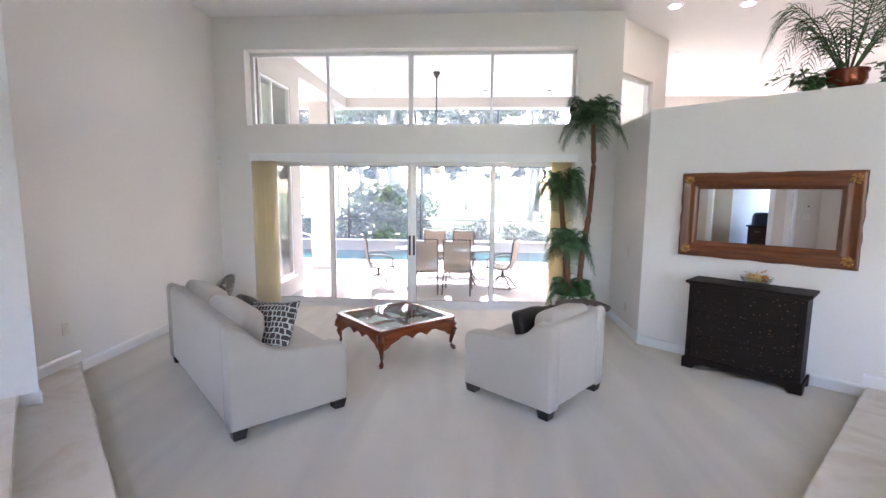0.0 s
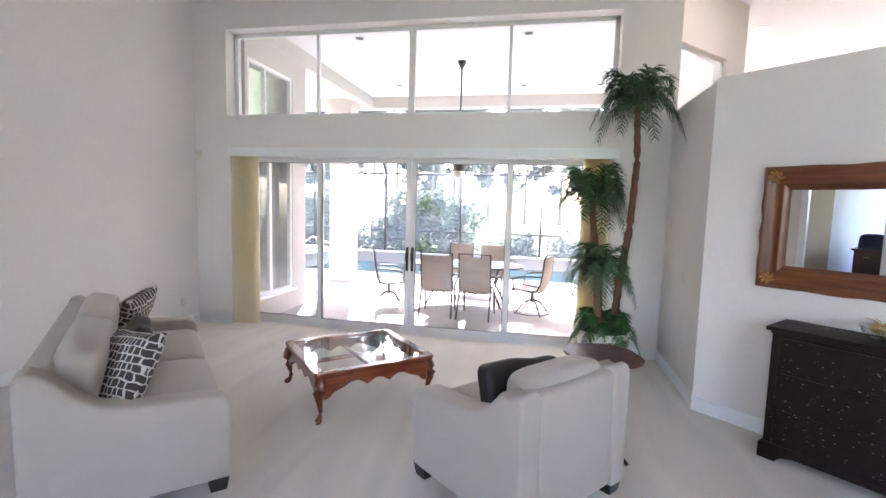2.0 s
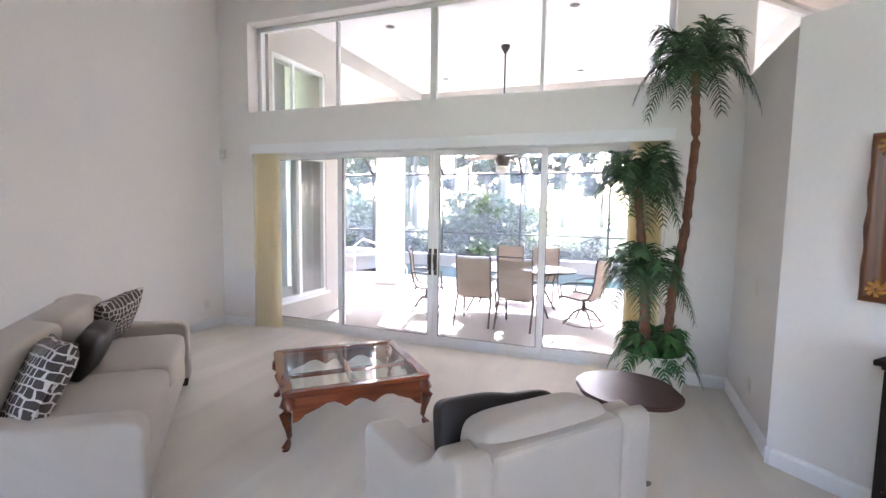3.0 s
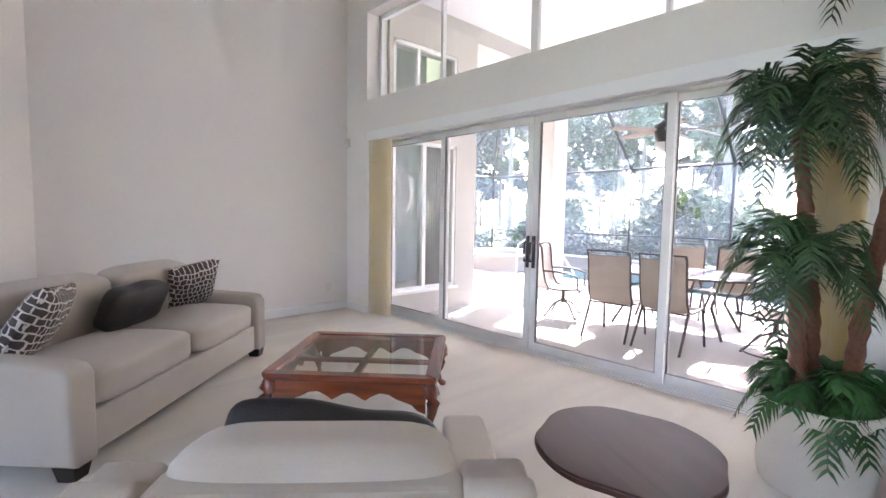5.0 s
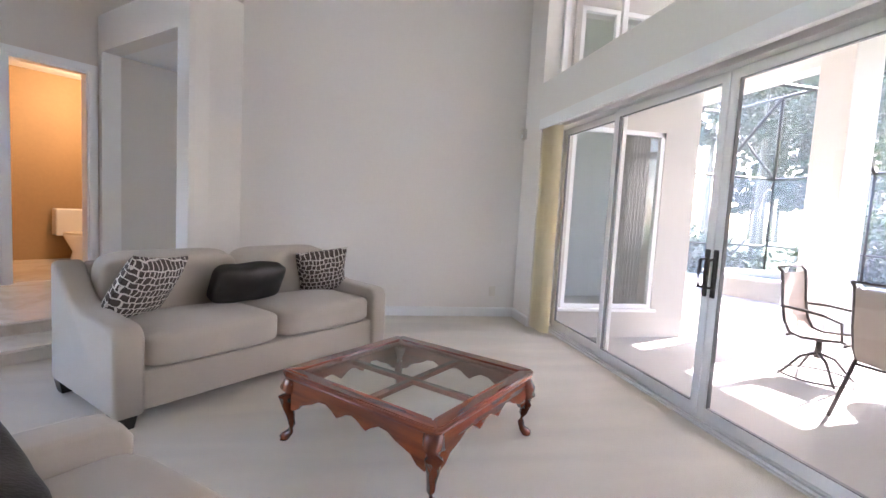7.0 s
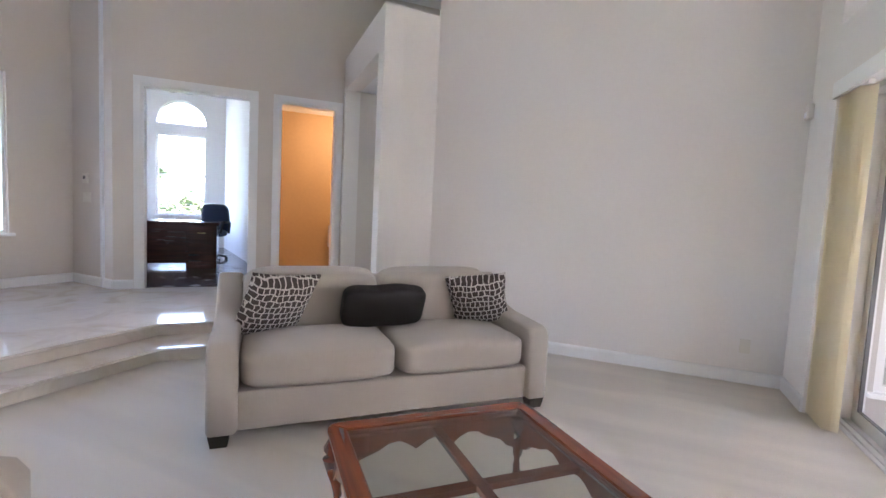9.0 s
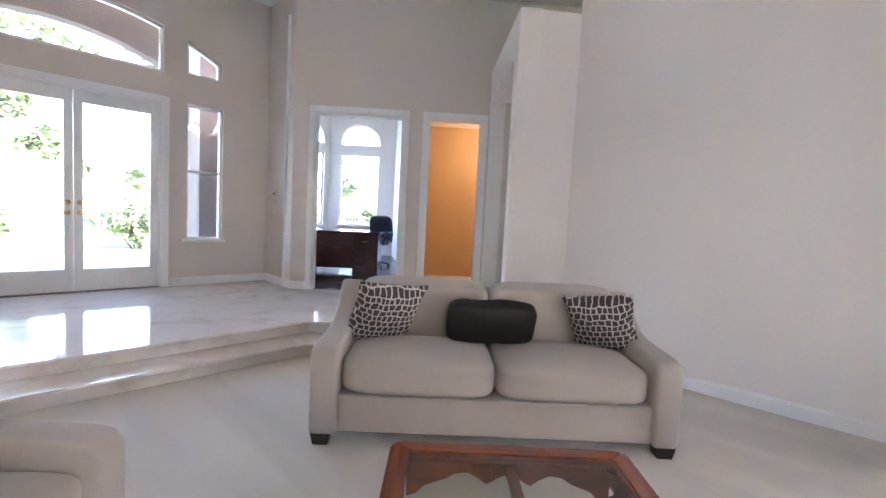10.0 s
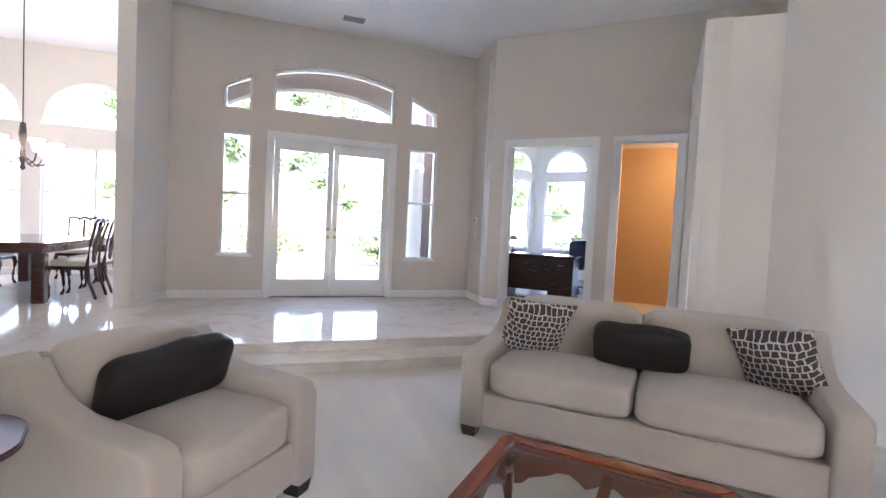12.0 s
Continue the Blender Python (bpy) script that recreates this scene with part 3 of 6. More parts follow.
# ---- half walls towards the family room ----
wall("wall_half", (2.84, 7.28), (2.84, 6.0), 0.0, 2.68, 0.28)
skirting((2.84, 7.28), (2.84, 5.97), 0.0)
PW = along((2.82, 6.0), (5.09, 3.96))[0]
wall("wall_mirror", (2.82, 6.0), (5.09, 3.96), 0.0, 2.69, 0.55)
skirting((2.82, 6.0), (5.09, 3.96), 0.0, ((0.0, 2.02),))
skirting((2.82, 6.0), (5.09, 3.96), MID, ((1.98, 2.4),))
wall("wall_dining_back", (5.09, 3.96), (7.1, 3.96), UP, CEIL, 0.15)
W45 = along((2.89, 7.50), (3.95, 8.56))[0]
wall("wall_family_bay", (2.89, 7.50), (3.95, 8.56), DECK, CEIL, 0.15, holes=((0.06, 1.05, 0.9, 3.48),))
window("window_6", W45, 0.06, 1.05, 0.9, 3.48, rails=(2.5,), w=0.05, label="tall white framed window beyond the half wall")
wall("wall_family_far", (3.95, 8.56), (3.95, 13.0), DECK, CEIL, 0.15)
# out of view: opening and panes added only to brighten the family room
FAR = along((3.95, 13.0), (11.0, 13.0))[0]
wall("wall_family_added_window", (3.95, 13.0), (11.0, 13.0), DECK, CEIL, 0.15, holes=((0.8, 3.6, 0.2, 2.3),))
window("window_7", FAR, 0.8, 3.6, 0.2, 2.3, bars=((2.2, 0.06),), label="unseen wide window added to let daylight into the family room")
wall("wall_family_side", (11.0, 13.0), (11.0, 4.1), DECK, CEIL, 0.15)
wall("wall_family_back", (11.0, 4.15), (7.1, 4.15), DECK, CEIL, 0.05)
slab("floor_family", [(3.05, 6.2), (5.3, 4.13), (11.1, 4.13), (11.1, 13.1), (3.8, 13.1), (3.8, 8.5), (3.05, 7.6)], -0.2, 0.0, TRAVERTINE, "travertine family room floor")

# ---- dining room ----
wall("wall_stub", (2.64, 0.31), (EX, -0.385), UP, CEIL, 0.22)
skirting((2.64, 0.31), (EX, -0.385), UP)
wall("wall_dining_side", (2.55, -3.2), (2.55, -0.5), UP, CEIL, 0.1)
DIN = along((7.0, -3.2), (2.55, -3.2))[0]
half = lambda c, r, z: (lambda s: z + math.sqrt(max(r * r - (s - c) ** 2, 0)))
da, db = half(2.90, 0.795, 2.83), half(1.04, 0.795, 2.83)
wall("wall_dining", (7.0, -3.2), (2.55, -3.2), UP, CEIL, 0.15, holes=((2.105, 3.695, 0.79, 2.47), (2.105, 3.695, 2.82, da), (0.245, 1.835, 0.79, 2.47), (0.245, 1.835, 2.82, db)))
skirting((7.0, -3.2), (2.55, -3.2), UP)
for n, c, f in ((8, 2.90, da), (9, 1.04, db)):
    window("window_%d" % n, DIN, c - 0.795, c + 0.795, 0.79, 2.47, bars=((c, 0.05),), rails=(1.66,), label="double white sash window of the dining room")
    window("window_%d" % (n + 2), DIN, c - 0.795, c + 0.795, 2.82, 3.6, top=f, sill=False, label="half-round window over a dining room window")
wall("wall_dining_end", (7.0, 3.96), (7.0, -3.2), UP, CEIL, 0.12)

# ---- office and bathroom behind the angled wall ----
def office_wall(name, a, b, mat=None, holes=(), z1=3.9, thick=0.12):
    pa, pb = OFF @ Vector((*a, 0)), OFF @ Vector((*b, 0))
    wall(name, pa[:2], pb[:2], UP - 0.1, z1, thick, mat, holes)
    return along(pa[:2], pb[:2])[0]


WHITE = material("white_wall", (0.78, 0.78, 0.79), 0.7, vary=0.02)
wm = office_wall("wall_office_window", (-0.72, 5.6), (0.95, 5.6), holes=((0.28, 1.28, 0.95, 2.75), (0.28, 1.28, 2.95, half(0.78, 0.50, 3.0))))
window("window_12", wm, 0.28, 1.28, 0.95, 2.75, rails=(1.85,), label="white office window with a middle rail")
window("window_13", wm, 0.28, 1.28, 2.95, 3.45, top=half(0.78, 0.50, 3.0), sill=False, label="arched office transom window")
wb = office_wall("wall_office_bay", (-1.9, 4.4), (-0.72, 5.6), holes=((0.55, 1.55, 0.95, 2.75), (0.55, 1.55, 2.95, half(1.05, 0.50, 3.0))))
window("window_14", wb, 0.55, 1.55, 0.95, 2.75, rails=(1.85,), label="white office window with a middle rail")
window("window_15", wb, 0.55, 1.55, 2.95, 3.45, top=half(1.05, 0.50, 3.0), sill=False, label="arched office transom window")
office_wall("wall_office_left", (-0.02, 0.16), (-1.9, 4.4), WHITE)
office_wall("wall_office_right", (0.95, 5.6), (1.5, 2.4), WHITE)
office_wall("wall_office_inner", (1.5, 2.4), (1.5, 0.14), OCHRE, thick=0.06)
OFFICE = [(0.0, 0.06), (1.5, 0.06), (1.5, 2.4), (0.95, 5.7), (-0.74, 5.7), (-1.98, 4.42)]
bm = bmesh.new()
prism(bm, OFFICE, 3.88, 4.0)
solid("ceiling_office", bm, CEILING, "white office ceiling", "ceiling", OFF, kind="structure")
bm = bmesh.new()
prism(bm, OFFICE, UP - 0.09, UP + 0.004)
solid("floor_office", bm, DARKFLOOR, "dark hardwood office floor", "floor", OFF, kind="structure")
office_wall("wall_bath_back", (1.5, 2.1), (3.6, 2.1), OCHRE)
office_wall("wall_bath_side", (3.6, 2.1), (3.6, 0.14), OCHRE)
bm = bmesh.new()
box(bm, 1.5, 3.7, 0.06, 2.2, UP - 0.09, UP + 0.003)
solid("floor_bath", bm, TRAVERTINE, "cream stone bathroom floor", "floor", OFF, kind="structure")
bm = bmesh.new()
box(bm, 1.5, 3.7, 0.14, 2.2, 2.9, 3.0)
solid("ceiling_bath", bm, CEILING, "white bathroom ceiling", "ceiling", OFF, kind="structure")
bath_lamp = new("bath_lamp", bpy.data.lights.new("bath_lamp", "POINT"))
bath_lamp.data.energy, bath_lamp.data.color, bath_lamp.data.shadow_soft_size = 1.7, (1.0, 0.72, 0.42), 0.08
bath_lamp.matrix_world = OFF @ pose(3.0, 1.1, 2.6)

# ---- sliding glass doors, transom and blinds ----
window("window_16", WIN, X - 2.45, X + 2.28, 2.69, 3.75, bars=((X - 1.29, 0.035), (X - 0.07, 0.075), (X + 1.10, 0.035)), w=0.05, y=0.06, sill=False, label="wide white transom window over the sliding doors")
track = thing("door_track", "white aluminium track and head of the sliding doors", "door frame", WIN, kind="structure")
bm = bmesh.new()
box(bm, X - 2.41, X + 2.28, 0.0, 0.18, -0.05, 0.008)
for y in (0.03, 0.08, 0.13):
    box(bm, X - 2.41, X + 2.28, y - 0.004, y + 0.004, 0.008, 0.022)
part("sill_track", bm, ALU, track)
bm = bmesh.new()
box(bm, X - 2.41, X + 2.28, 0.0, 0.18, 2.20, 2.24)
box(bm, X - 2.41, X - 2.37, 0.0, 0.18, 0.022, 2.20)
box(bm, X + 2.24, X + 2.28, 0.0, 0.18, 0.022, 2.20)
part("head_frame", bm, ALU, track)
for k, (a, b, y) in enumerate(((-2.37, -1.25, 0.13), (-1.31, -0.06, 0.08), (-0.12, 1.18, 0.08), (1.12, 2.24, 0.13))):
    y += 0.003 * (k == 2)
    if k == 2:
        a = -0.055
    d = thing("sliding_door", "sliding glass door panel with a white aluminium frame, closed", "sliding door", WIN, "sliding door panels")
    a, b = X + a, X + b
    bm = bmesh.new()
    wl, wr = 0.06, 0.06
    box(bm, a, a + wl, y - 0.018, y + 0.018, 0.03, 2.195)
    box(bm, b - wr, b, y - 0.018, y + 0.018, 0.03, 2.195)
    box(bm, a + wl, b - wr, y - 0.018, y + 0.018, 0.03, 0.10)
    box(bm, a + wl, b - wr, y - 0.018, y + 0.018, 2.135, 2.195)
    part("panel_frame", bm, ALU, d)
    bm = bmesh.new()
    for p, q, lo, hi in ((a + wl, a + wl + 0.008, 0.10, 2.135), (b - wr - 0.008, b - wr, 0.10, 2.135), (a + wl, b - wr, 0.10, 0.106), (a + wl, b - wr, 2.129, 2.135)):
        box(bm, p, q, y - 0.012, y + 0.012, lo, hi)
    part("seal", bm, GREYALU, d)
    bm = bmesh.new()
    bm.faces.new([bm.verts.new(p) for p in ((a + wl, y, 0.10), (b - wr, y, 0.10), (b - wr, y, 2.135), (a + wl, y, 2.135))])
    part("pane", bm, GLASS, d).visible_shadow = False
    if k in (1, 2):
        hx = b - 0.03 if k == 1 else a + 0.03
        bm = bmesh.new()
        rounded_box(hx - 0.017, hx + 0.017, y - 0.032, y - 0.018, 0.80, 1.10, 0.005, 2, bm)
        tube(bm, [(hx, y - 0.03, 0.86), (hx, y - 0.075, 0.865), (hx, y - 0.08, 0.95), (hx, y - 0.075, 1.035), (hx, y - 0.03, 1.04)], 0.010, 8)
        part("door_handle", bm, IRON, d, "black pull handle")
v = thing("blind_valance", "white valance box over the vertical blinds", "valance", WIN)
part("front_board", rounded_box(X - 2.43, X + 2.32, -0.172, -0.152, 2.185, 2.295, 0.004), TRIM, v)
part("back_board", rounded_box(X - 2.43, X + 2.32, -0.152, -0.1495, 2.245, 2.295, 0.001), TRIM, v)
part("top_board", rounded_box(X - 2.40, X + 2.27, -0.152, -0.04, 2.222, 2.238, 0.003), TRIM, v)
for name_, x0, x1 in (("left", -2.40, -2.05), ("right", 1.95, 2.27)):
    b = thing("vertical_blind", "stack of cream vertical blind slats drawn to the side", "blind", WIN, "vertical blinds")
    part("head_rail", rounded_box(X + x0, X + x1, -0.115, -0.08, 2.19, 2.221, 0.004), TRIM, b)
    bm = bmesh.new()
    pts = [(-0.045, 0.0), (-0.022, 0.006), (0.0, 0.008), (0.022, 0.006), (0.045, 0.0), (0.022, 0.0045), (0.0, 0.0065), (-0.022, 0.0045)]
    prism(bm, pts, 0.015, 2.19)
    slat = mesh_of("slat", bm, BLIND)
    n = 16
    for i in range(n):
        piece("slat", slat, b, pose(X + x0 + 0.03 + (x1 - x0 - 0.06) * i / (n - 1), -0.098, 0, 0, 0, 62 + 6 * math.sin(i * 1.7)))


# ---- terrace, pool and garden ----
bm = bmesh.new()
PX0, PX1, PY0, PY1 = -5.2, 5.5, 13.2, 16.2
for x0, x1, y0, y1 in ((-9.0, 3.0, 7.592, PY0), (3.0, 3.8, 8.9, PY0), (3.0, 9.0, 13.16, PY0 + 0.05), (-9.0, PX0, PY0, PY1), (PX1, 9.0, PY0 + 0.05, PY1), (-9.0, 9.0, PY1, 17.2)):
    box(bm, x0, x1, y0, y1, DECK - 0.25, DECK)
solid("deck", bm, CONCRETE, "pale textured concrete pool deck", "deck", kind="structure")
bm = bmesh.new()
box(bm, PX0 - 0.1, PX1 + 0.1, PY0 - 0.1, PY1 + 0.1, -1.6, -1.5)
solid("pool_floor", bm, POOLTILE, "blue plaster pool floor", "pool", kind="structure")
bm = bmesh.new()
box(bm, PX0, PX1, PY0, PY1, -1.48, DECK - 0.10)
solid("water", bm, WATER, "still turquoise pool water", "water", kind="structure")
bm = bmesh.new()
prism(bm, [(PY1 - 0.25, -0.4), (PY1 + 0.15, -0.4), (PY1 + 0.15, 0.12), (PY1 - 0.29, 0.12), (PY1 - 0.29, 0.07), (PY1 - 0.25, 0.07)], PX0 - 0.2, PX1 + 0.2, "x")
solid("pool_wall", bm, CONCRETE, "raised pale coping wall behind the pool", "wall", kind="structure")
spa = thing("spa", "raised round-cornered spa beside the pool", "spa", pose(-5.6, 14.0, 0))
bm = bmesh.new()
lathe(bm, [(1.25, DECK), (1.25, 0.22), (1.32, 0.22), (1.32, 0.28), (0.95, 0.28), (0.95, 0.1)], 28, closed=False)
part("spa_wall", bm, CONCRETE, spa)
bm = bmesh.new()
lathe(bm, [(0.97, 0.05), (0.97, 0.16)], 28)
part("spa_water", bm, WATER, spa)
rail = thing("hand_rail", "white bent tube handrail into the pool", "handrail", pose(-4.4, 12.9, DECK))
bm = bmesh.new()
tube(bm, [(0, 0, 0), (0, 0.05, 0.7), (0.15, 0.2, 0.85), (0.9, 0.5, 0.55), (1.2, 0.6, 0.1), (1.2, 0.62, -0.05)], 0.022, 8)
part("rail_tube", bm, ALU, rail)

wall("wall_lanai", (-2.40, 7.592), (-2.40, 9.24), DECK, 4.1, 0.3, STUCCO, holes=((0.06, 1.22, 0.22, 2.28), (0.06, 1.22, 2.72, 3.55)), label="pale stucco side wall of the covered terrace")
LAN = along((-2.40, 7.592), (-2.40, 9.24))[0]
sd = window("window_17", LAN, 0.06, 1.22, 0.22, 2.28, bars=((0.62, 0.06),), y=0.04, w=0.05, label="sliding glass door in the terrace wall with drapes behind")
window("window_18", LAN, 0.06, 1.22, 2.72, 3.55, bars=((0.5, 0.04),), y=0.04, w=0.05, sill=False, label="upper window in the terrace wall")
bm = bmesh.new()
box(bm, 0.0, 1.4, 0.30, 0.9, 0.15, 0.20)
box(bm, 0.0, 1.4, 0.90, 0.95, 0.2, 4.0)
solid("wall_room_beyond", bm, DRAPE, "dim grey room behind the terrace glass", "wall", LAN, kind="structure")
dr = thing("drape", "pale grey pleated drape hanging behind the glass", "curtain", LAN)
bm = bmesh.new()
pts = []
for i in range(60):
    x = 0.68 + 0.5 * i / 59
    pts.append((x, 0.22 + 0.018 * math.sin(i * 1.3)))
prism(bm, pts + [(x, y + 0.006) for x, y in pts[::-1]], 0.24, 2.27)
part("drape_cloth", bm, DRAPE, dr)
bm = bmesh.new()
prism(bm, [(-9.0, 7.595), (2.75, 7.595), (3.8, 8.73), (3.8, 12.9), (-9.0, 12.9)], 4.1, 4.3)
solid("ceiling_lanai", bm, CEILING, "white boarded terrace ceiling", "ceiling", kind="structure")
for bx0, bx1, by0, by1 in ((-9.0, 3.8, 12.5, 12.85), (-2.7, -2.4, 9.24, 12.5)):
    bm = bmesh.new()
    box(bm, bx0, bx1, by0, by1, 3.86, 4.1)
    solid("terrace_beam", bm, STUCCO, "cream stucco beam at the terrace edge", "beam", kind="structure")
bm = bmesh.new()
box(bm, -9.0, -2.7, 9.24, 9.5, DECK, 4.1)
solid("wall_lanai_return", bm, STUCCO, "pale stucco house wall", "wall", kind="structure")
for cx, cy in ((-2.83, 11.85), (3.45, 12.28)):
    col = thing("column", "square cream stucco column with plain base", "column", pose(cx, cy, DECK), "terrace columns")
    part("shaft", rounded_box(-0.24, 0.24, -0.24, 0.24, 0.14, 3.99, 0.015), STUCCO, col)
    part("base", rounded_box(-0.27, 0.27, -0.27, 0.27, 0.0, 0.14, 0.015), STUCCO, col)
for lx, ly in ((-1.26, 8.75), (1.25, 8.85), (-1.45, 11.5), (1.1, 11.7), (2.58, 11.78)):
    dl = thing("ceiling_downlight", "small dark recessed terrace downlight", "downlight", pose(lx, ly, 4.1), "terrace downlights")
    bm = bmesh.new()
    lathe(bm, [(0.05, -0.004), (0.085, -0.008), (0.09, -0.001), (0.09, 0.0)], 18)
    part("trim_ring", bm, ALU, dl)
    bm = bmesh.new()
    lathe(bm, [(0.0, -0.0095), (0.06, -0.0095), (0.06, -0.006)], 18)
    part("lens", bm, GREYALU, dl)
fan = thing("ceiling_fan", "dark bronze terrace ceiling fan on a long rod, at rest", "ceiling fan", pose(0.1, 10.02, 4.1))
bm = bmesh.new()
lathe(bm, [(0.02, -0.12), (0.07, -0.03), (0.07, 0.0)], 16)
part("canopy", bm, IRON, fan)
bm = bmesh.new()
lathe(bm, [(0.014, -1.68), (0.014, -0.1)], 10)
part("rod", bm, IRON, fan)
bm = bmesh.new()
lathe(bm, [(0.02, -1.87), (0.09, -1.85), (0.13, -1.75), (0.12, -1.66), (0.04, -1.60), (0.014, -1.60)], 18)
part("motor", bm, IRON, fan)
bm = bmesh.new()
lathe(bm, [(0.03, -1.99), (0.10, -1.95), (0.11, -1.87)], 16)
part("lamp_bowl", bm, PORCELAIN, fan)
for i in range(5):
    bm = bmesh.new()
    prism(bm, [(0.12, -0.025), (0.22, -0.07), (0.66, -0.075), (0.70, 0.0), (0.66, 0.075), (0.22, 0.07), (0.12, 0.025)], -0.006, 0.006)
    part("blade", bm, SLING, fan, "pale fan blade", pose(0, 0, -1.72, 8, 0, 72 * i + 20))

# screen enclosure of bronze aluminium bars
cage = thing("pool_enclosure", "bronze aluminium bars of a screened pool enclosure", "screen enclosure", pose(0, 0, 0))


def bar(a, b, w=0.035, name="bar"):
    bm = bmesh.new()
    tube(bm, [a, b], w, 4)
    part(name, bm, BRONZE, cage)


XS = [-8.8, -6.2, -3.6, -1.0, 1.6, 4.2, 6.8]
for x in XS:
    bar((x, 17.1, DECK), (x, 17.1, 2.65), 0.035, "post")
    bar((x, 17.1, 2.65), (x, 15.2, 4.35), 0.045, "rafter")
    bar((x, 15.2, 4.35), (x, 13.2, 4.35), 0.045, "rafter")
for a, b in zip(XS, XS[1:]):
    bar((a, 17.1, 2.65), (b, 17.1, 2.65), 0.035, "rail")
    bar((a, 17.1, 0.75), (b, 17.1, 0.75), 0.022, "rail")
    bar((a, 15.2, 4.35), (b, 15.2, 4.35), 0.035, "purlin")
YS = [9.6, 11.5, 13.4, 15.2, 17.1]
for y0, y1 in zip(YS, YS[1:]):
    bar((-8.8, y0, 2.65), (-8.8, y1, 2.65), 0.035, "rail")
    bar((-8.8, y0, 0.75), (-8.8, y1, 0.75), 0.022, "rail")
    bar((-8.8, y1, DECK), (-8.8, y1, 2.65), 0.035, "post")
bar((-8.8, 15.2, 2.65), (-7.0, 15.2, 4.35), 0.045, "rafter")
bar((-8.8, 13.4, 2.65), (-7.0, 13.4, 4.35), 0.045, "rafter")
bar((-8.8, 17.1, 2.65), (-7.0, 15.2, 4.35), 0.045, "rafter")
bar((-8.8, 15.2, DECK), (-8.8, 17.1, 2.6), 0.02, "brace")

for pts in ([(-8.8, 17.1, DECK), (9.0, 17.1, DECK), (9.0, 17.1, 2.65), (-8.8, 17.1, 2.65)], [(-8.8, 17.1, 2.65), (9.0, 17.1, 2.65), (9.0, 15.2, 4.35), (-7.0, 15.2, 4.35)], [(-7.0, 15.2, 4.35), (9.0, 15.2, 4.35), (9.0, 12.95, 4.35), (-7.0, 12.95, 4.35)], [(-8.8, 9.6, DECK), (-8.8, 17.1, DECK), (-8.8, 17.1, 2.65), (-8.8, 9.6, 2.65)], [(-8.8, 9.6, 2.65), (-8.8, 17.1, 2.65), (-7.0, 15.2, 4.35), (-7.0, 9.6, 4.35)]):
    bm = bmesh.new()
    bm.faces.new([bm.verts.new(p) for p in pts])
    part("screen", bm, SCREEN, cage, "fine grey insect screen")

bm = bmesh.new()
box(bm, -400, 400, -400, 400, -0.75, -0.40)
solid("ground", bm, GRASS, "mown green lawn reaching to the trees", "ground", kind="structure")


# ---- plants outside ----
def leaf_cloud(bm, rng, centre, radius, count, size, squash=0.8):
    """Small folded leaves scattered through an uneven crown."""
    centre = Vector(centre)
    for _ in range(count):
        d = Vector((rng.gauss(0, 1), rng.gauss(0, 1), rng.gauss(0, 1))).normalized()
        r = radius * (0.45 + 0.6 * rng.random()) * (0.75 + 0.5 * noise.noise(d * 1.7 + centre))
        p = centre + Vector((d.x * r, d.y * r, d.z * r * squash))
        a = Vector((rng.gauss(0, 1), rng.gauss(0, 1), rng.gauss(0, 0.6))).normalized()
        b = a.cross(Vector((rng.gauss(0, 1), rng.gauss(0, 1), rng.gauss(0, 1)))).normalized()
        s = size * (0.6 + 0.8 * rng.random())
        v = [bm.verts.new(q) for q in (p - a * s, p + b * s * 0.45, p + a * s, p - b * s * 0.45)]
        bm.faces.new(v)


def tree(seed, height, spread, leaves, size, mat, trunk_r=0.16, bare=0.35, clumps=14, label="tall slender tree with sparse foliage"):
    rng = random.Random(seed)
    t = thing("tree", label, "tree", pose(0, 0, -0.42))
    bm = bmesh.new()
    lean = (rng.uniform(-0.5, 0.5), rng.uniform(-0.5, 0.5))
    spine = [(lean[0] * (i / 6) ** 2, lean[1] * (i / 6) ** 2, height * i / 6) for i in range(7)]
    tube(bm, spine, [trunk_r * (1.25 if i == 0 else 1 - 0.8 * i / 6) for i in range(7)], 8)
    tips = []
    for i in range(clumps):
        h = bare + (1 - bare) * (i + rng.random()) / clumps
        k = h * 6
        j = min(int(k), 5)
        base = Vector(spine[j]).lerp(Vector(spine[j + 1]), k - j)
        a = rng.uniform(0, 2 * math.pi)
        reach = spread * (0.35 + 0.65 * rng.random()) * (1.15 - 0.6 * h)
        tip = base + Vector((math.cos(a) * reach, math.sin(a) * reach, reach * 0.35))
        tube(bm, [base, base.lerp(tip, 0.5) + Vector((0, 0, 0.12)), tip], [trunk_r * 0.3 * (1.1 - h), trunk_r * 0.18, 0.012], 5)
        tips.append((tip, reach))
    part("trunk", bm, BARK, t)
    bm = bmesh.new()
    for tip, reach in tips:
        leaf_cloud(bm, rng, tip, 0.35 * spread * (0.6 + 0.6 * rng.random()), leaves // clumps, size)
    part("crown", bm, mat, t)
    return t


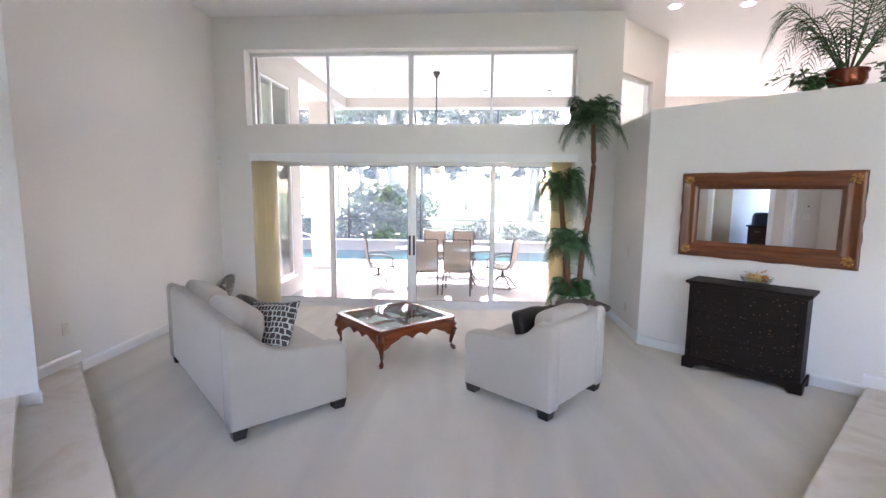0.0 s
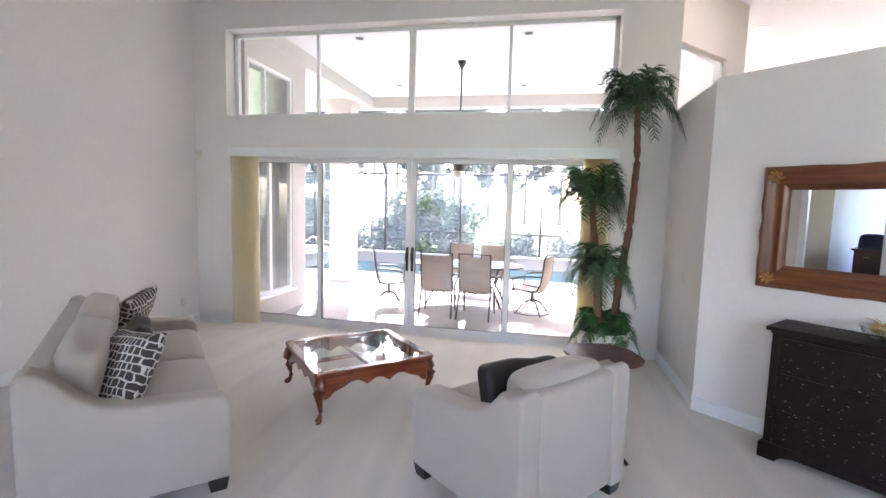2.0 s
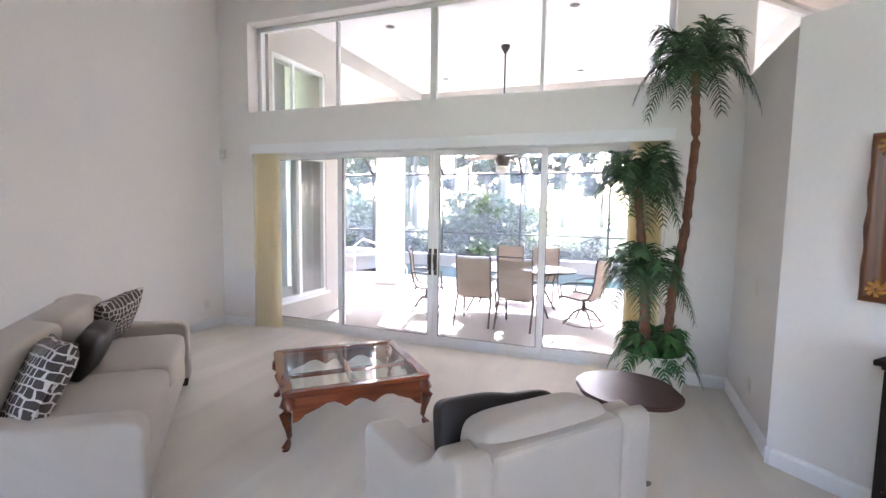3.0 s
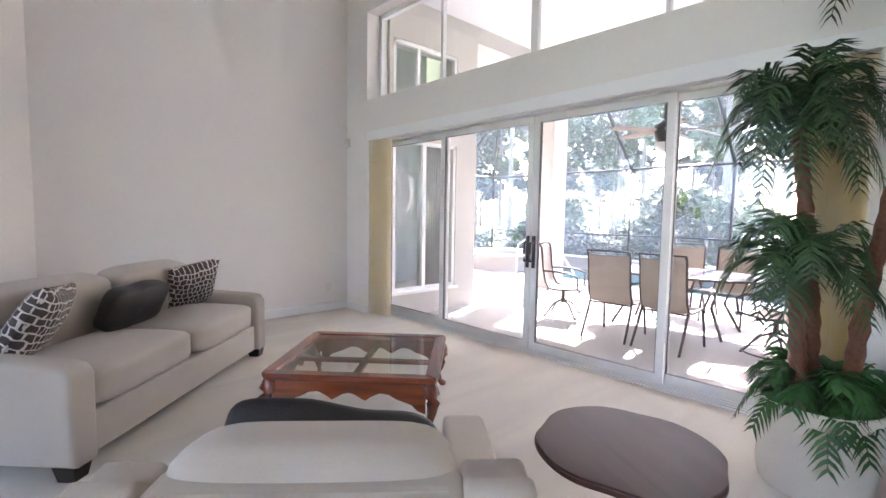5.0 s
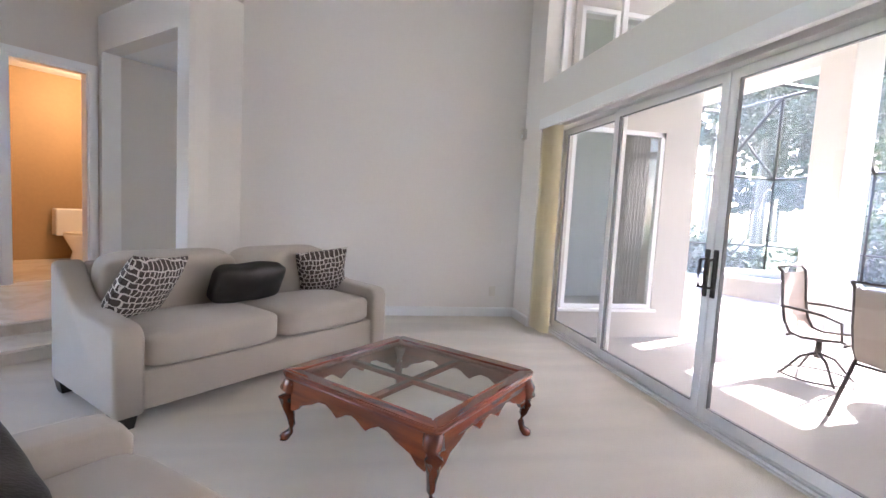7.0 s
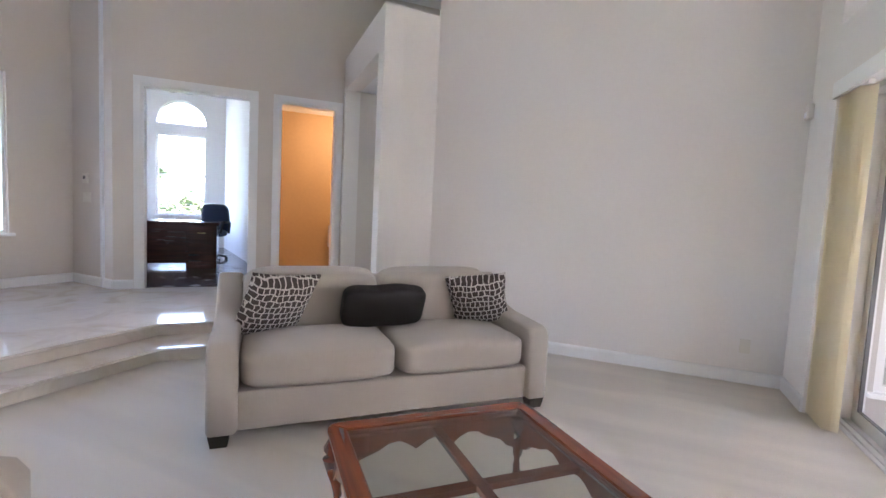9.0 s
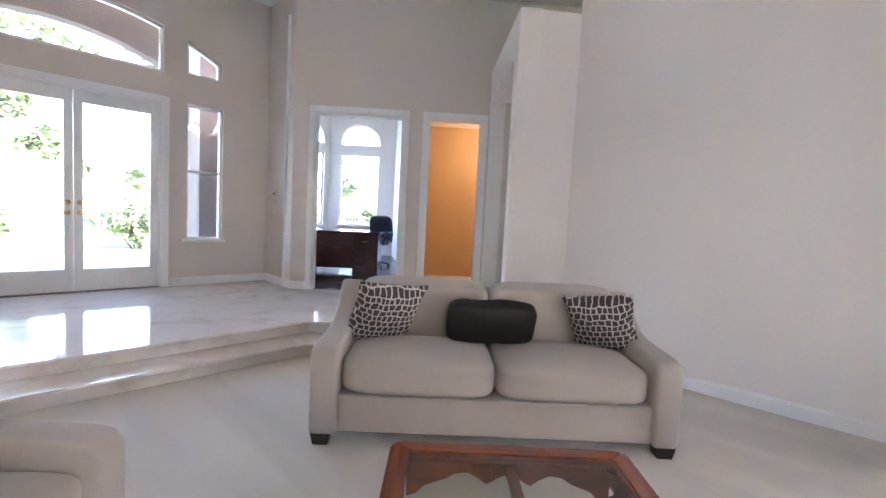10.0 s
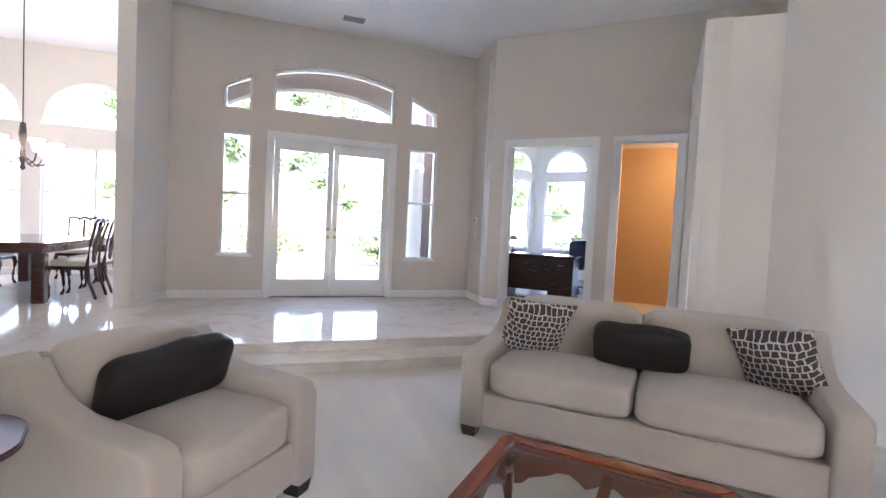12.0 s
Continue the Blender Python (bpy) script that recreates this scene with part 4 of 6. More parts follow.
def shrub(seed, w, h, leaves, size, mat, label, name="shrub"):
    rng = random.Random(seed)
    t = thing(name, label, "shrub", pose(0, 0, -0.42))
    bm = bmesh.new()
    for i in range(7):
        a = rng.uniform(0, 6.28)
        tube(bm, [(0.1 * math.cos(a), 0.1 * math.sin(a), 0), (w * 0.2 * math.cos(a), w * 0.2 * math.sin(a), h * 0.4), (w * 0.34 * math.cos(a), w * 0.34 * math.sin(a), h * 0.8)], [0.03, 0.02, 0.008], 5)
    part("stem", bm, BARK, t)
    bm = bmesh.new()
    for i in range(16):
        a, r = rng.uniform(0, 6.28), w * 0.38 * math.sqrt(rng.random())
        z = h * rng.uniform(0.18, 0.88) * (1 - 0.4 * (r / (w * 0.5)) ** 2)
        leaf_cloud(bm, rng, (r * math.cos(a), r * math.sin(a), z), 0.22 * w, leaves // 16, size, 0.75)
    part("foliage", bm, mat, t)
    return t


def place(proto, spots):
    """First the model itself, then copies, at (x, y, z, turn, size)."""
    for i, (x, y, z, turn, size) in enumerate(spots):
        m = pose(x, y, z, 0, 0, turn) @ Matrix.Diagonal((size, size, size, 1))
        if i == 0:
            proto.matrix_world = m
        else:
            c = copy_thing(proto, pose(x, y, z, 0, 0, turn))
            c.scale = (size, size, size)


rng = random.Random(4)
place(shrub(1, 4.4, 2.9, 5200, 0.13, LEAF2, "large light green flowering shrub beyond the pool"), [(-2.6, 18.8, -0.42, 0, 1.0), (-8.6, 20.5, -0.42, 80, 1.0)])
place(shrub(2, 3.0, 1.5, 2600, 0.10, LEAF, "low dark green shrub along the enclosure"), [(-5.6, 18.6, -0.42, 0, 1.0), (-7.6, 18.4, -0.42, 100, 1.05), (-10.4, 16.5, -0.42, 40, 1.1), (-10.6, 13.5, -0.42, 200, 1.1), (0.6, 18.7, -0.42, 140, 0.75), (2.9, 18.8, -0.42, 20, 0.72), (5.2, 18.8, -0.42, 260, 0.75), (-10.5, 10.8, -0.42, 70, 1.0)])
spots = [(rng.uniform(-30, 24), rng.uniform(23, 44), -0.42, rng.uniform(0, 360), rng.uniform(0.8, 1.25)) for _ in range(40)]
place(tree(11, 15.0, 2.4, 2200, 0.20, PINE, 0.17, 0.42), spots[:30])
place(tree(12, 11.0, 3.2, 2600, 0.20, LEAF, 0.2, 0.30, label="leafy garden tree with a pale trunk"), spots[30:])
spots = [(x, rng.uniform(46, 60), -0.42, rng.uniform(0, 360), rng.uniform(1.0, 1.5)) for x in range(-56, 50, 4)]
place(tree(13, 14.0, 4.4, 3000, 0.34, PINE, 0.22, 0.20, 18, "dense tree at the far edge of the lawn"), spots)
place(tree(14, 9.0, 3.2, 2600, 0.20, LEAF3, 0.18, 0.2, label="leafy tree in front of the house"), [(-6.5, -19, -0.42, 0, 1.0), (2.6, -21, -0.42, 80, 1.05), (-1.8, -26, -0.42, 200, 1.2), (8, -24, -0.42, 20, 1.1), (-13, -17, -0.42, 140, 1.1), (-18, -9, -0.42, 240, 1.0), (-15.5, -2.5, -0.42, 300, 0.9)])
place(shrub(3, 3.0, 1.8, 2200, 0.12, LEAF3, "green shrub in the front garden"), [(3.2, -12, -0.42, 0, 1.0), (1.2, -14, -0.42, 60, 1.0), (-3.4, -13, -0.42, 140, 1.1), (-11.0, -4.4, -0.42, 10, 1.2), (-12.4, -1.6, -0.42, 80, 1.3), (-9.5, -7.5, -0.42, 210, 1.1)])

# front porch and drive
slab("floor_porch", [(-3.6, -0.605), (3.0, -0.605), (3.0, -3.9), (-3.6, -3.9)], -0.4, UP - 0.03, CONCRETE, "pale porch floor", "floor")
slab("drive", [(-8, -3.9), (8, -3.9), (8, -11), (-8, -11)], -0.41, -0.36, CONCRETE, "bright concrete drive before the house", "road")
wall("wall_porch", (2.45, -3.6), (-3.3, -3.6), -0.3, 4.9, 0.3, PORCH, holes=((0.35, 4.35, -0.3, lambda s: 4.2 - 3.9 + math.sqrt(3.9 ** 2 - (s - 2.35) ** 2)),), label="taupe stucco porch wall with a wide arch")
bm = bmesh.new()
box(bm, -3.3, 2.5, -3.6, -0.55, 4.75, 4.89)
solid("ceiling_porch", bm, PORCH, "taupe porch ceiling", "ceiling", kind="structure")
for cx in (-1.85, 2.15):
    col = thing("column", "round white porch column on a square base", "column", pose(cx, -3.0, UP - 0.03), "porch columns")
    bm = bmesh.new()
    lathe(bm, [(0.19, 0.12), (0.2, 0.16), (0.17, 0.2), (0.165, 2.0), (0.15, 4.2), (0.19, 4.35), (0.19, 4.48)], 24)
    part("shaft", bm, STUCCO, col)
    part("base", rounded_box(-0.22, 0.22, -0.22, 0.22, 0, 0.12, 0.01), STUCCO, col)


# ---- seating ----
def seat_unit(name, label, category, m, width, seats, depth=0.93, arm=0.155, high=0.84, lean=0.20, rise=0.638, tilt=77):
    """A low-armed upholstered seat, facing +y: base, arms that sweep up to the back, cushions, feet."""
    t = thing(name, label, category, m)
    w, d = width / 2, depth / 2
    part("base", rounded_box(-w + arm - 0.01, w - arm + 0.01, -d + 0.05, d - 0.035, 0.075, 0.29, 0.012), FABRIC, t)
    for sx in (-1, 1):
        bm = bmesh.new()
        side = [(-d, 0.075), (d, 0.075), (d, 0.50), (d - 0.03, 0.545), (d - 0.08, 0.56), (0.0, 0.58), (0.10 - d / 2, 0.61), (-d / 2, 0.675), (-d / 2 - 0.07, 0.755), (-d / 2 - 0.12, high - 0.025), (-d / 2 - 0.16, high - 0.004), (-d + 0.05, high), (-d + 0.015, high - 0.012), (-d, high - 0.045)]
        a, b = (-w, -w + arm) if sx < 0 else (w - arm, w)
        prism(bm, side, a, b, "x")
        bmesh.ops.bevel(bm, geom=[e for e in bm.edges if abs(e.verts[0].co.x - e.verts[1].co.x) < 1e-5], offset=0.026, segments=3, profile=0.5, affect="EDGES", clamp_overlap=True)
        for f in bm.faces:
            f.smooth = True
        part("arm", bm, FABRIC, t)
    part("backrest", rounded_box(-w + arm - 0.01, w - arm + 0.01, -d + 0.004, -d + 0.15, 0.075, high - 0.012, 0.04, 4), FABRIC, t)
    span = (width - 2 * arm) / seats
    for i in range(seats):
        cx = -w + arm + span * (i + 0.5)
        part("seat_cushion", soft(span - 0.006, depth - 0.27, 0.20, 7, 0.3), FABRIC, t, m=pose(cx, 0.125, 0.392))
        part("back_cushion", soft(span - 0.004, 0.47, 0.22, 6, 0.2), FABRIC, t, m=pose(cx, -d + lean, rise, tilt))
    for sx in (-1, 1):
        for sy in (-1, 1):
            bm = bmesh.new()
            x, y = sx * (w - 0.065), sy * (d - 0.065)
            v = box(bm, x - 0.055, x + 0.055, y - 0.055, y + 0.055, 0.0, 0.078)
            for q in v[:4]:
                q.co.x += (x - q.co.x) * 0.25
                q.co.y += (y - q.co.y) * 0.25
            part("foot", bm, BLACKWOOD, t, "tapered black wooden foot")
    return t


SOFA = pose(-1.186, 4.545, 0, 0, 0, -46.0)
CHAIR = pose(1.425, 4.583, 0, 0, 0, 49.5)
seat_unit("sofa", "beige linen two-cushion sofa with sloping arms on black feet", "sofa", SOFA, 2.08, 2, 0.91, high=0.82)
seat_unit("armchair", "wide beige linen armchair matching the sofa, black feet", "armchair", CHAIR, 0.91, 1, 0.87, 0.145, 0.77, 0.15, 0.575, 82)


def throw_pillow(m, w, h, t, mat, label, group=""):
    p = thing("throw_pillow", label, "pillow", m, group)
    if mat is LEATHER:
        bm = soft(w, h, t, 6, 0.5, 15)
        for v in bm.verts:
            v.co.z *= 1 + 0.10 * noise.noise(v.co * 9)
            v.co.y += 0.008 * noise.noise(v.co * 7 + Vector((3, 1, 5)))
        part("cover", bm, mat, p)
        return p
    part("cover", pillow(w, h, t), mat, p)
    bm = bmesh.new()
    edge = []
    for k in range(48):
        q = k / 12
        i, f = int(q) % 4, 2 * (q - int(q)) - 1
        x, y = ((f, -1), (1, f), (-f, 1), (-1, -f))[i]
        edge.append((x * w / 2 * (1 - 0.07 * (1 - y * y)), y * h / 2 * (1 - 0.07 * (1 - x * x)), 0))
    tube(bm, edge + [edge[0]], 0.006, 6)
    part("piping", bm, mat, p)
    return p


# leaning pillows: their face looks towards the seat's front and up
throw_pillow(SOFA @ pose(0.69, -0.045, 0.665, 60, 0, 25) @ pose(0, 0, 0, 0, 0, 6), 0.46, 0.47, 0.16, PATTERN, "square throw pillow in brown and cream block weave on the sofa", "block-weave pillows")
throw_pillow(SOFA @ pose(-0.73, -0.04, 0.665, 61, 0, -24) @ pose(0, 0, 0, 0, 0, -9), 0.43, 0.44, 0.16, PATTERN, "square throw pillow in brown and cream block weave on the sofa", "block-weave pillows")
throw_pillow(SOFA @ pose(0.0, 0.0, 0.645, 66, 0, 2), 0.57, 0.29, 0.115, LEATHER, "black leather lumbar pillow in the middle of the sofa")
throw_pillow(CHAIR @ pose(-0.02, -0.05, 0.625, 68, 0, -4) @ pose(0, 0, 0, 0, 0, -5), 0.58, 0.29, 0.12, LEATHER, "black leather lumbar pillow leaning in the armchair")

# ---- coffee table ----
TABLE = pose(0.0, 5.63, 0, 0, 0, 43.5)
table = thing("coffee_table", "reddish cherry wood coffee table with cabriole legs and glass top", "coffee table", TABLE)
H, L, D = 0.38, 0.508, 0.483


def round_rect(hx, hy, r, n=5):
    out = []
    for cx, cy, a in ((hx - r, hy - r, 0), (-hx + r, hy - r, 90), (-hx + r, -hy + r, 180), (hx - r, -hy + r, 270)):
        out += [(cx + r * math.cos(radians(a + 90 * i / n)), cy + r * math.sin(radians(a + 90 * i / n))) for i in range(n + 1)]
    return out


def ring(bm, layers):
    """Loops of points joined into a closed band."""
    loops = [[bm.verts.new((x, y, z)) for x, y in pts] for pts, z in layers]
    for a, b in zip(loops, loops[1:] + loops[:1]):
        for i in range(len(a)):
            bm.faces.new((a[i], a[(i + 1) % len(a)], b[(i + 1) % len(a)], b[i])).smooth = True
    bmesh.ops.recalc_face_normals(bm, faces=bm.faces[:])
    return bm


for sx, sy, mat in ((0, 1, CHERRY), (0, -1, CHERRY), (1, 0, CHERRY_Y), (-1, 0, CHERRY_Y)):
    bm = bmesh.new()
    hx, hy, q = (L, D, 0.078)
    if sx == 0:
        o = [(-hx + 0.05, sy * hy), (hx - 0.05, sy * hy), (hx - 0.012, sy * (hy - 0.012)), (hx - q, sy * (hy - q)), (-hx + q, sy * (hy - q)), (-hx + 0.012, sy * (hy - 0.012))]
    else:
        o = [(sx * hx, -hy + 0.05), (sx * hx, hy - 0.05), (sx * (hx - 0.012), hy - 0.012), (sx * (hx - q), hy - q), (sx * (hx - q), -hy + q), (sx * (hx - 0.012), -hy + 0.012)]
    prism(bm, o, H - 0.026, H)
    bmesh.ops.bevel(bm, geom=bm.edges[:], offset=0.007, segments=2, affect="EDGES")
    part("top_rail", bm, mat, table)
bm = bmesh.new()
ring(bm, [(round_rect(L - 0.004, D - 0.004, 0.05), H - 0.026), (round_rect(L - 0.004, D - 0.004, 0.05), H - 0.034), (round_rect(L - 0.022, D - 0.022, 0.045), H - 0.046), (round_rect(L - 0.07, D - 0.07, 0.02), H - 0.046), (round_rect(L - 0.07, D - 0.07, 0.02), H - 0.026)])
part("moulding", bm, CHERRY, table)
bm = bmesh.new()
bm.faces.new([bm.verts.new((x, y, H - 0.006)) for x, y in round_rect(L - 0.068, D - 0.068, 0.02)])
part("glass_pane", bm, TABLE_GLASS, table, "smoky bevelled glass pane").visible_shadow = False


def scallop(half):
    lower = [(-1.0, 0.165), (-0.90, 0.15), (-0.82, 0.115), (-0.72, 0.10), (-0.62, 0.085), (-0.52, 0.06), (-0.40, 0.055), (-0.30, 0.075), (-0.22, 0.10), (-0.16, 0.088), (-0.08, 0.066), (0.0, 0.058)]
    lower = [(x, -z) for x, z in lower]
    lower = lower + [(-x, z) for x, z in lower[-2::-1]]
    return [(x * half, H - 0.046 + z) for x, z in lower] + [(half, H - 0.046), (-half, H - 0.046)]


for sy in (-1, 1):
    bm = bmesh.new()
    prism(bm, scallop(L - 0.07), sy * (D - 0.035) - 0.011, sy * (D - 0.035) + 0.011, "y")
    part("apron", bm, CHERRY, table, "scalloped apron")
    bm = bmesh.new()
    prism(bm, scallop(D - 0.07), sy * (L - 0.035) - 0.011, sy * (L - 0.035) + 0.011, "x")
    part("apron", bm, CHERRY_Y, table, "scalloped apron")
for sx in (-1, 1):
    for sy in (-1, 1):
        bm = bmesh.new()
        ox, oy = sx * 0.7071, sy * 0.7071
        bx, by = sx * (L - 0.055), sy * (D - 0.055)
        path = [(0.0, H - 0.046, 0.042), (0.006, 0.315, 0.046), (0.030, 0.272, 0.047), (0.040, 0.235, 0.040), (0.030, 0.185, 0.030), (0.014, 0.130, 0.022), (0.006, 0.080, 0.018), (0.014, 0.045, 0.018), (0.034, 0.022, 0.025), (0.044, 0.012, 0.028), (0.044, 0.0, 0.022)]
        tube(bm, [(bx + ox * o, by + oy * o, z) for o, z, r in path], [r for o, z, r in path], 12)
        part("leg", bm, CHERRY_Z, table, "cabriole leg with a pad foot")
for ang, hl, dz in ((0, L - 0.06, 0.0), (90, D - 0.06, 0.0)):
    bm = bmesh.new()
    if ang == 0:
        rounded_box(-hl, hl, -0.022, 0.022, H - 0.046 - 0.03, H - 0.046 - 0.004, 0.004, 2, bm)
    else:
        rounded_box(-0.022, 0.022, -hl, -0.0225, H - 0.046 - 0.03, H - 0.046 - 0.004, 0.004, 2, bm)
        rounded_box(-0.022, 0.022, 0.0225, hl, H - 0.046 - 0.03, H - 0.046 - 0.004, 0.004, 2, bm)
    part("cross_rail", bm, CHERRY if ang == 0 else CHERRY_Y, table)

# ---- side table ----
side = thing("side_table", "dark mahogany tilt-top side table with a scalloped oval top", "side table", pose(1.97, 5.18, 0, 0, 0, -30))
bm = bmesh.new()
edge = []
for i in range(64):
    a = 2 * math.pi * i / 64
    k = 1 - 0.055 * abs(math.sin(2 * a)) ** 6 * 1.2
    edge.append((0.27 * k * math.cos(a), 0.255 * k * math.sin(a)))
prism(bm, edge, 0.628, 0.65)
bmesh.ops.bevel(bm, geom=[e for e in bm.edges if abs(e.verts[0].co.z - e.verts[1].co.z) < 1e-5], offset=0.006, segments=2, affect="EDGES")
part("tabletop", bm, SIDEWOOD, side)
bm = bmesh.new()
lathe(bm, [(0.05, 0.627), (0.05, 0.605), (0.022, 0.59), (0.03, 0.55), (0.02, 0.50), (0.036, 0.36), (0.042, 0.27), (0.024, 0.22), (0.042, 0.19), (0.042, 0.14), (0.015, 0.12)], 18)
part("pedestal", bm, MAHOGANY, side)
for i in range(3):
    bm = bmesh.new()
    tube(bm, [(0.02, 0, 0.17), (0.10, 0, 0.16), (0.19, 0, 0.09), (0.26, 0, 0.025), (0.30, 0, 0.014)], [0.022, 0.024, 0.018, 0.016, 0.013], 8)
    part("leg", bm, MAHOGANY, side, m=pose(0, 0, 0, 0, 0, 120 * i + 90))

# ---- cabinet with bowl, and mirror ----
CAB = PW @ pose(1.118, -0.022, 0)
cabinet = thing("cabinet", "dark distressed wooden chest with worn spots by the wall", "cabinet", CAB)
CW, CD, CH = 0.50, 0.36, 0.90
part("body", rounded_box(-CW + 0.03, CW - 0.03, -CD + 0.025, 0.0, 0.075, CH - 0.035, 0.006), EBONY, cabinet)
bm = bmesh.new()
rounded_box(-CW - 0.012, CW + 0.012, -CD - 0.012, 0.0, CH - 0.028, CH, 0.008, 3, bm)
rounded_box(-CW + 0.012, CW - 0.012, -CD + 0.008, 0.0, CH - 0.046, CH - 0.028, 0.006, 2, bm)
part("top", bm, EBONY, cabinet)
bm = bmesh.new()
prism(bm, [(-CW, 0.0), (-CW + 0.10, 0.0), (-CW + 0.13, 0.035), (-CW + 0.2, 0.055), (CW - 0.2, 0.055), (CW - 0.13, 0.035), (CW - 0.10, 0.0), (CW, 0.0), (CW, 0.10), (CW - 0.02, 0.115), (-CW + 0.02, 0.115), (-CW, 0.10)], -CD, -CD + 0.024, "y")
part("plinth", bm, EBONY, cabinet)
for sx in (-1, 1):
    bm = bmesh.new()
    prism(bm, [(-CD + 0.025, 0.0), (-CD + 0.09, 0.0), (-CD + 0.12, 0.05), (-0.10, 0.05), (-0.07, 0.0), (-0.002, 0.0), (-0.002, 0.10), (-CD + 0.025, 0.10)], sx * CW - 0.02 * (sx > 0), sx * CW + 0.02 * (sx < 0), "x")
    part("side_plinth", bm, EBONY, cabinet)
for sx in (-1, 1):
    part("corner_post", rounded_box(sx * (CW - 0.045) - 0.022, sx * (CW - 0.045) + 0.022, -CD + 0.008, -CD + 0.03, 0.116, CH - 0.047, 0.005), EBONY, cabinet)
for i, (z0, z1) in enumerate(((0.125, 0.35), (0.37, 0.595), (0.615, 0.83))):
    dr = part("drawer", rounded_box(-CW + 0.075, CW - 0.075, -CD + 0.012, -CD + 0.03, z0, z1, 0.006), EBONY, cabinet)
    for sx in (-0.45, 0.45):
        bm = bmesh.new()
        lathe(bm, [(0.006, 0.0), (0.006, 0.008), (0.013, 0.014), (0.010, 0.02)], 12)
        part("knob", bm, EBONY, dr, m=pose(sx * CW, -CD + 0.013, (z0 + z1) / 2, 90))
rng = random.Random(9)
bm = bmesh.new()
for i in range(150):
    x, z = rng.uniform(-CW + 0.05, CW - 0.05), rng.uniform(0.13, CH - 0.06)
    w, h = rng.uniform(0.002, 0.011), rng.uniform(0.0012, 0.004)
    a = [bm.verts.new((x + w * math.cos(k) * rng.uniform(0.6, 1.2), -CD + 0.0075, z + h * math.sin(k) * rng.uniform(0.6, 1.3))) for k in (0, 1.05, 2.1, 3.14, 4.2, 5.2)]
    bm.faces.new(a)
tagged(part("worn_spots", bm, SPECK, cabinet, "small pale chips in the dark paint"), kind="stuff")

BOWL = CAB @ pose(0.05, -0.17, CH)
bowl = thing("glass_bowl", "clear glass bowl with gold balls and dry leaves", "bowl", BOWL)
bm = bmesh.new()
lathe(bm, [(0.04, 0.0), (0.045, 0.004), (0.09, 0.02), (0.125, 0.05), (0.138, 0.085), (0.132, 0.086), (0.119, 0.053), (0.085, 0.026), (0.035, 0.01)], 28)
part("bowl_glass", bm, CLEARBOWL, bowl).visible_shadow = False
for i, (x, y, z, r) in enumerate(((0.0, -0.02, 0.075, 0.042), (0.06, 0.02, 0.07, 0.035), (-0.055, 0.01, 0.068, 0.036), (-0.01, 0.055, 0.072, 0.034), (0.03, -0.06, 0.062, 0.028))):
    bm = bmesh.new()
    bmesh.ops.create_uvsphere(bm, u_segments=16, v_segments=10, radius=r)
    for f in bm.faces:
        f.smooth = True
    part("ball", bm, BRASS if i % 2 == 0 else GOLD, bowl, "gold ornament ball", pose(x, y, z))
bm = bmesh.new()
for i in range(26):
    a, r, z = rng.uniform(0, 6.28), rng.uniform(0.04, 0.12), rng.uniform(0.07, 0.12)
    p, d = Vector((r * math.cos(a), r * math.sin(a), z)), Vector((math.cos(a + rng.uniform(-1, 1)), math.sin(a + rng.uniform(-1, 1)), rng.uniform(-0.1, 0.6)))
    s = d.cross(Vector((0, 0, 1))).normalized() * 0.010
    v = [bm.verts.new(q) for q in (p, p + d * 0.025 + s, p + d * 0.06, p + d * 0.025 - s)]
    bm.faces.new(v)
part("dry_leaves", bm, GOLD, bowl, "dry golden leaves")

MIR = PW @ pose(1.135, -0.004, 1.11)
mirror = thing("wall_mirror", "wide mirror in a carved reddish wood and gilt frame", "mirror", MIR)
MW, MH, FW = 0.735, 0.865, 0.165
prof = [(0.0, -0.002), (0.0, -0.045), (0.012, -0.058), (0.028, -0.060), (0.045, -0.048), (0.075, -0.034), (0.105, -0.032), (0.118, -0.044), (0.132, -0.044), (0.142, -0.028), (0.165, -0.018), (0.165, -0.002)]
for nm, a, b, c, d, mat in (("bottom_rail", (-MW, 0), (MW, 0), (-1, 0), (0, 1), GILT), ("top_rail", (MW, MH), (-MW, MH), (1, 0), (0, -1), GILT), ("side_rail", (-MW, MH), (-MW, 0), (0, 1), (1, 0), GILT_Z), ("side_rail", (MW, 0), (MW, MH), (0, -1), (-1, 0), GILT_Z)):
    bm = bmesh.new()
    loops = []
    n = 24
    for k in range(n + 1):
        f = k / n
        wave = 0.006 * math.sin(f * math.pi * 8) * (1 - abs(2 * f - 1))
        loop = []
        for u, y in prof:
            t0 = f * (1 - 2 * u / (math.hypot(b[0] - a[0], b[1] - a[1]))) + u / math.hypot(b[0] - a[0], b[1] - a[1])
            x = a[0] + (b[0] - a[0]) * t0 + d[0] * (u - (wave if u < 0.02 else 0))
            z = a[1] + (b[1] - a[1]) * t0 + d[1] * (u - (wave if u < 0.02 else 0))
            loop.append(bm.verts.new((x, y, z)))
        loops.append(loop)
    for p, q in zip(loops, loops[1:]):
        for i in range(len(prof) - 1):
            bm.faces.new((p[i], p[i + 1], q[i + 1], q[i])).smooth = True
    bmesh.ops.recalc_face_normals(bm, faces=bm.faces[:])
    part(nm, bm, mat, mirror)
